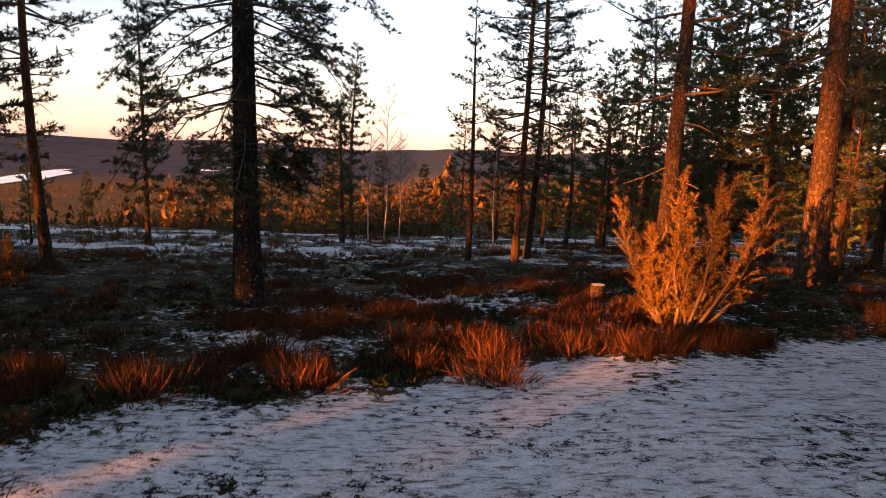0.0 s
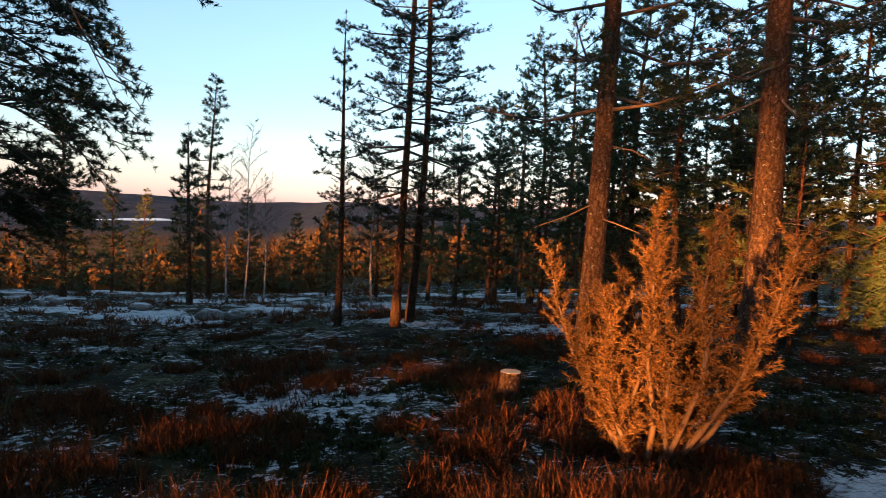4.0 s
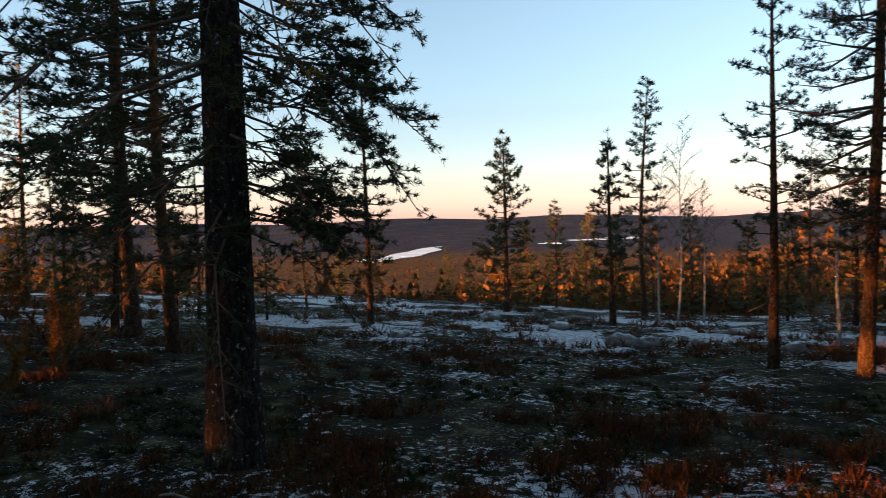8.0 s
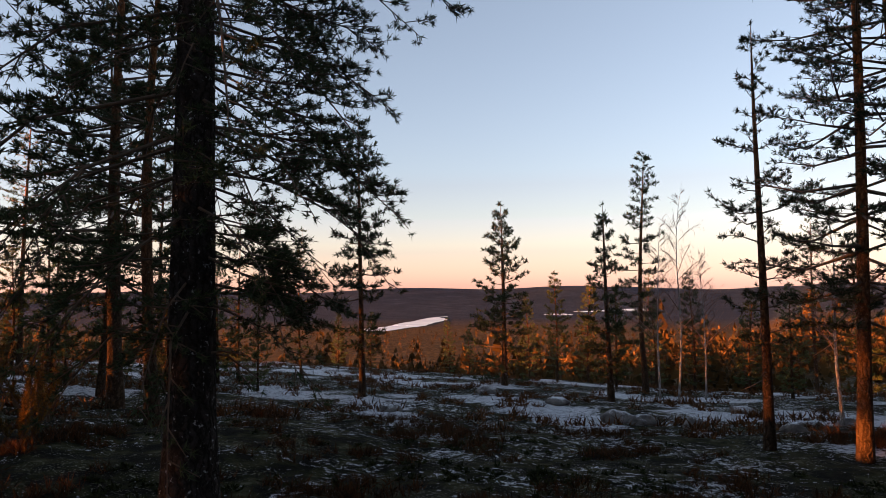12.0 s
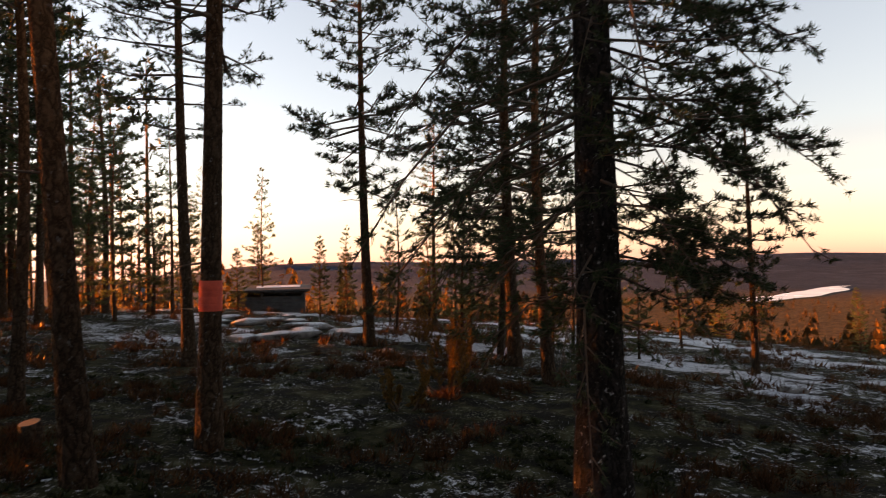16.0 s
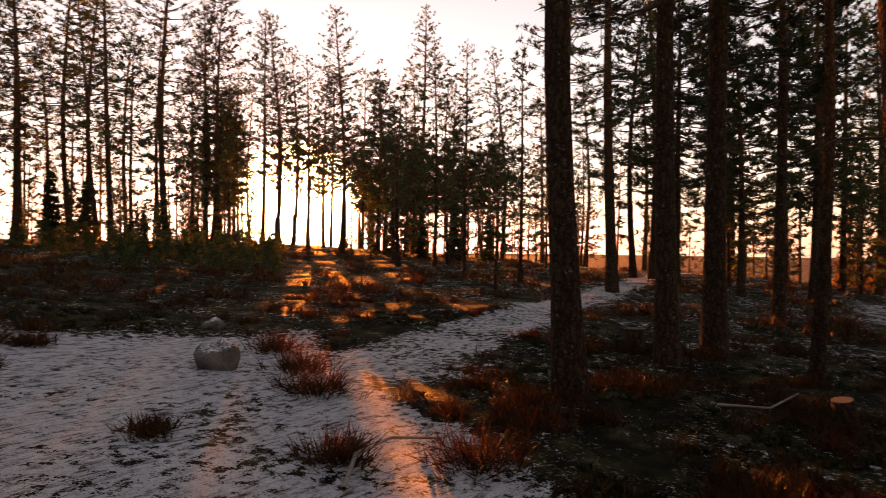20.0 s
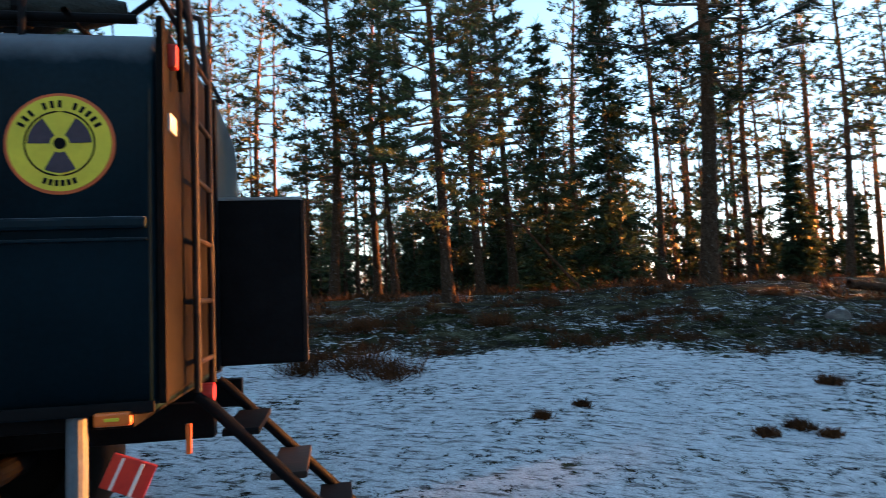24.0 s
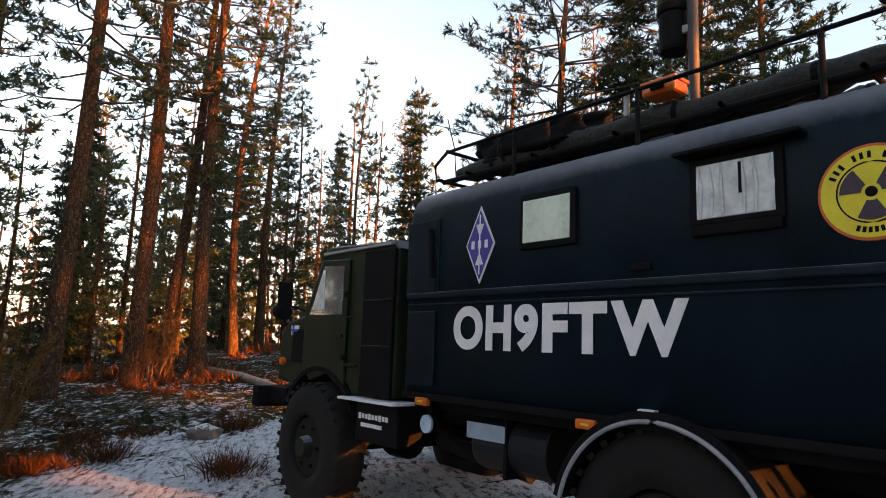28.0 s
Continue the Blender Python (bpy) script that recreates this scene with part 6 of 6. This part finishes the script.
# broken rock towards the shelter
g_rock = random.Random(9)
for i in range(26):
    x, y = -17.0 - 11 * g_rock.random(), 8.6 + 5.2 * g_rock.random()
    s = g_rock.uniform(0.35, 0.95)
    boulder(x, y, s, s * g_rock.uniform(0.5, 0.9), s * g_rock.uniform(0.13, 0.24), 50 + i, "low broken rock dusted with snow on the slope", 0.38)


def stump(x, y, h, r, label, tilt=0, face=None):
    ob = thing("tree_stump", label, "stump", pose(x, y, z_at(x, y) - 0.05, tilt, 0, 40))
    t = Tubes()
    t.rod([(0, 0, 0), (0, 0, h * 0.3), (0.01, 0, h)], [r * 1.35, r * 1.05, r], 14)
    child("stem", t.mesh("stem", BARK), ob)
    part("sawn_face", drum((0.01, 0, h + 0.004), (0, 0, 1), r * 0.93, 0.01, 18, 0.002), face or CUT_WOOD, ob, "weathered sawn face" if face else "pale sawn face")


stump(2.45, 9.85, 0.30, 0.115, "sawn pine stump with a pale cut face")
stump(-8.75, 2.75, 0.35, 0.13, "old sawn stump among heather", 0, OLD_CUT)
stump(-6.8, 5.55, 0.28, 0.11, "low weathered stump in the heath", 12, OLD_CUT)


def log(pts, r, label, mat, name="fallen_log"):
    t = Tubes()
    k = len(pts)
    t.rod([(x, y, z_at(x, y) + dz) for x, y, dz in pts], [r * (1 - 0.45 * i / (k - 1)) for i in range(k)], 9)
    tagged(new(name, t.mesh(name, mat)), label, "log")


log([(13.9, 6.2, 0.10), (15.6, 7.0, 0.12), (17.5, 7.95, 0.14)], 0.085, "pale barkless log lying in the heather", WOOD_DEAD)
log([(-2.0, -9.0, 0.25), (-3.6, -9.6, 0.22), (-5.4, -10.0, 0.2)], 0.09, "fallen trunk at the edge of the wood", BARK_THIN)
log([(-1.9, 3.05, 0.03), (-2.3, 2.8, 0.09), (-2.75, 2.75, 0.10), (-3.2, 2.9, 0.03)], 0.018, "dead stick lying on the ground", WOOD_DEAD, "stick")
log([(-5.9, 4.4, 0.03), (-6.3, 4.9, 0.08), (-6.9, 5.1, 0.16)], 0.016, "thin dead branch in the heather", WOOD_DEAD, "stick")
log([(-2.4, 9.3, 0.02), (-2.6, 9.1, 0.12), (-2.45, 8.9, 0.2)], 0.014, "curled dead twig beside the old pine", WOOD_DEAD, "stick")
log([(3.6, -12.5, 0.1), (4.6, -13.0, 1.2), (5.6, -13.5, 2.4)], 0.05, "dead sapling leaning among the trunks", BARK_THIN, "leaning_sapling")


# the low shelter on the slope
def shelter(x, y, turn):
    ob = thing("shelter", "low grey wooden shelter with a snowy flat roof", "hut", pose(x, y, z_at(x, y) - 0.35, 0, 0, turn))
    plank = simple("grey_planks", [(0.03, 0.029, 0.028), (0.075, 0.072, 0.068)], 3, 0.85, 0, 0.5, 0.01, 40)
    for k in range(7):
        part("wall_plank", box((0, -1.0, 0.1 + 0.17 * k), (3.4, 0.05, 0.155), 0.008), plank, ob)
    for s in (-1.68, 1.68):
        part("side_wall", box((s, 0, 0.65), (0.06, 2.0, 1.3), 0.01), plank, ob)
    part("back_wall", box((0, 1.0, 0.75), (3.4, 0.06, 1.5), 0.01), plank, ob)
    part("rail", box((0, -1.1, 1.42), (3.7, 0.08, 0.08), 0.01), plank, ob)
    for s in (-1.6, -0.5, 0.6, 1.6):
        part("post", box((s, -1.08, 1.3), (0.09, 0.09, 0.36), 0.01), plank, ob)
    part("roof", box((0, 0, 1.60), (4.0, 2.6, 0.10), 0.02, pose(0, 0, 0, 4, 0, 0)), plank, ob)
    part("roof_snow", box((0.3, 0.35, 1.668), (2.3, 1.0, 0.04), 0.02, pose(0, 0, 0, 4, 0, 0)), SNOWY, ob, "snow lying on the roof")


shelter(-33.5, 14.0, 74)


# ---- ground cover ----
def scatter(name, label, count, mat, seed, blades, length, width, near, far, keep, up=0.9, spread=0.75):
    """Low plants strewn over the heath, as one mass."""
    g = np.random.default_rng(seed)
    pts = []
    while len(pts) < count:
        n = 6000
        r = near + (far - near) * g.uniform(size=n) ** 1.15
        a = g.uniform(0, 2 * math.pi, n)
        x, y = 1.2 + r * np.cos(a), 5.6 + r * np.sin(a)
        ok = (g.uniform(size=n) < keep(x, y)) & (track(x, y) < 0.35)
        pts += list(np.stack([x[ok], y[ok]], 1))
    pts = np.array(pts[:count])
    z = land(pts[:, 0], pts[:, 1]) + hummock(pts[:, 0], pts[:, 1])
    c = np.column_stack([pts, z])
    m = 7
    cs = np.repeat(c, m, 0)
    cs[:, :2] += g.normal(size=(len(cs), 2)) * length * 0.55
    ax = g.normal(size=cs.shape) * 0.25 + np.array((0, 0, up))
    v, t = tufts(g, cs, ax, blades, length, width, spread)
    tagged(new(name, fast_mesh(name, v, t, mat)), label, "ground cover", kind="stuff")


def patch(x, y, k, s):
    return 0.5 + 0.5 * np.sin(x * s + 1.7 * np.sin(y * s * 0.8 + k)) * np.sin(y * s * 1.15 + 1.3 * np.sin(x * s * 0.7 + 2 * k))


def in_heath(x, y):
    on_truck = (np.abs((x - 5.0) * 0.879 + (y - 3.0) * 0.477) < 3.2) & (np.abs(-(x - 5.0) * 0.477 + (y - 3.0) * 0.879) < 1.4)
    return ~on_truck


scatter("heather", "dark brown heather in loose cushions", 2600, HEATH, 21, 9, 0.15, 0.010, 1.2, 15, lambda x, y: np.clip((0.55 * patch(x, y, 1, 1.5) + 0.45 * patch(x, y, 5, 4.1)) * 3.0 - 1.45, 0, 1) * in_heath(x, y), 1.0, 0.7)
scatter("lingonberry", "low green lingonberry and moss", 2300, BERRY, 22, 7, 0.07, 0.022, 1.2, 13, lambda x, y: np.clip(patch(x, y, 3, 1.1) * 2 - 0.7, 0, 1) * in_heath(x, y), 0.6, 1.0)
scatter("far_heather", "dark heather further out on the heath", 3200, HEATH, 23, 5, 0.24, 0.030, 14, 44, lambda x, y: np.clip(patch(x, y, 1, 0.9) * 2.2 - 0.8, 0, 1) * in_heath(x, y), 1.0, 0.8)


def tussocks():
    """Single clumps of heather that stand alone on the snow and along its edge."""
    g = np.random.default_rng(31)
    for x, y, s in [(-1.72, 1.31, 0.75), (-1.62, -1.37, 0.7), (-2.39, -3.6, 1.0), (-2.9, -3.2, 0.9), (-1.9, -3.9, 0.8), (0.58, 5.75, 1.25), (-1.2, 5.5, 1.2), (-2.5, 5.1, 1.3), (-0.2, 6.2, 1.0), (1.6, 6.9, 1.0),
                    (4.6, -1.9, 1.4), (5.3, -2.3, 1.5), (5.9, -2.0, 1.3), (7.4, -4.2, 1.3), (6.4, -4.8, 1.4), (9.0, -4.4, 1.3), (4.2, -5.5, 1.2), (8.6, 6.4, 1.2), (10.3, 5.4, 1.0), (9.6, 7.9, 1.3), (11.0, 6.6, 1.2), (6.0, 8.2, 1.1),
                    (-3.5, 1.2, 1.1), (-4.1, 0.4, 1.3), (-4.6, -0.6, 1.2), (-2.3, 2.6, 1.0), (-3.0, 3.4, 1.2), (-1.9, 6.6, 1.3), (0.62, 6.5, 1.3), (-2.7, 5.6, 1.2), (1.4, 6.6, 1.1), (-0.4, 7.3, 1.1), (0.25, 7.0, 1.2), (-3.4, 5.2, 1.2), (2.0, 7.0, 1.2), (2.4, 6.8, 1.0), (9.5, 8.5, 1.2), (-2.07, -2.5, 0.9), (-1.75, -2.9, 0.7), (-2.45, -2.2, 0.8), (0.68, -0.5, 0.35), (0.4, -0.75, 0.4), (0.2, -0.6, 0.3), (2.5, -0.4, 0.35), (2.2, -0.9, 0.3), (-0.2, -2.4, 0.5)]:
        n = 60
        c = np.column_stack([g.normal(size=(n, 2)) * 0.12 * s, np.full(n, 0.0)])
        ax = np.column_stack([c[:, :2] * 2.0, np.full(n, 0.9)]) + g.normal(size=(n, 3)) * 0.15
        v, t = tufts(g, c, ax, 8, 0.22 * s, 0.010, 0.55)
        ob = tagged(new("heather_clump", fast_mesh("heather_clump", v, t, HEATH)), "clump of brown heather at the edge of the snow", "shrub", "heather clumps")
        ob.location = (x, y, z_at(x, y) - 0.01)


tussocks()
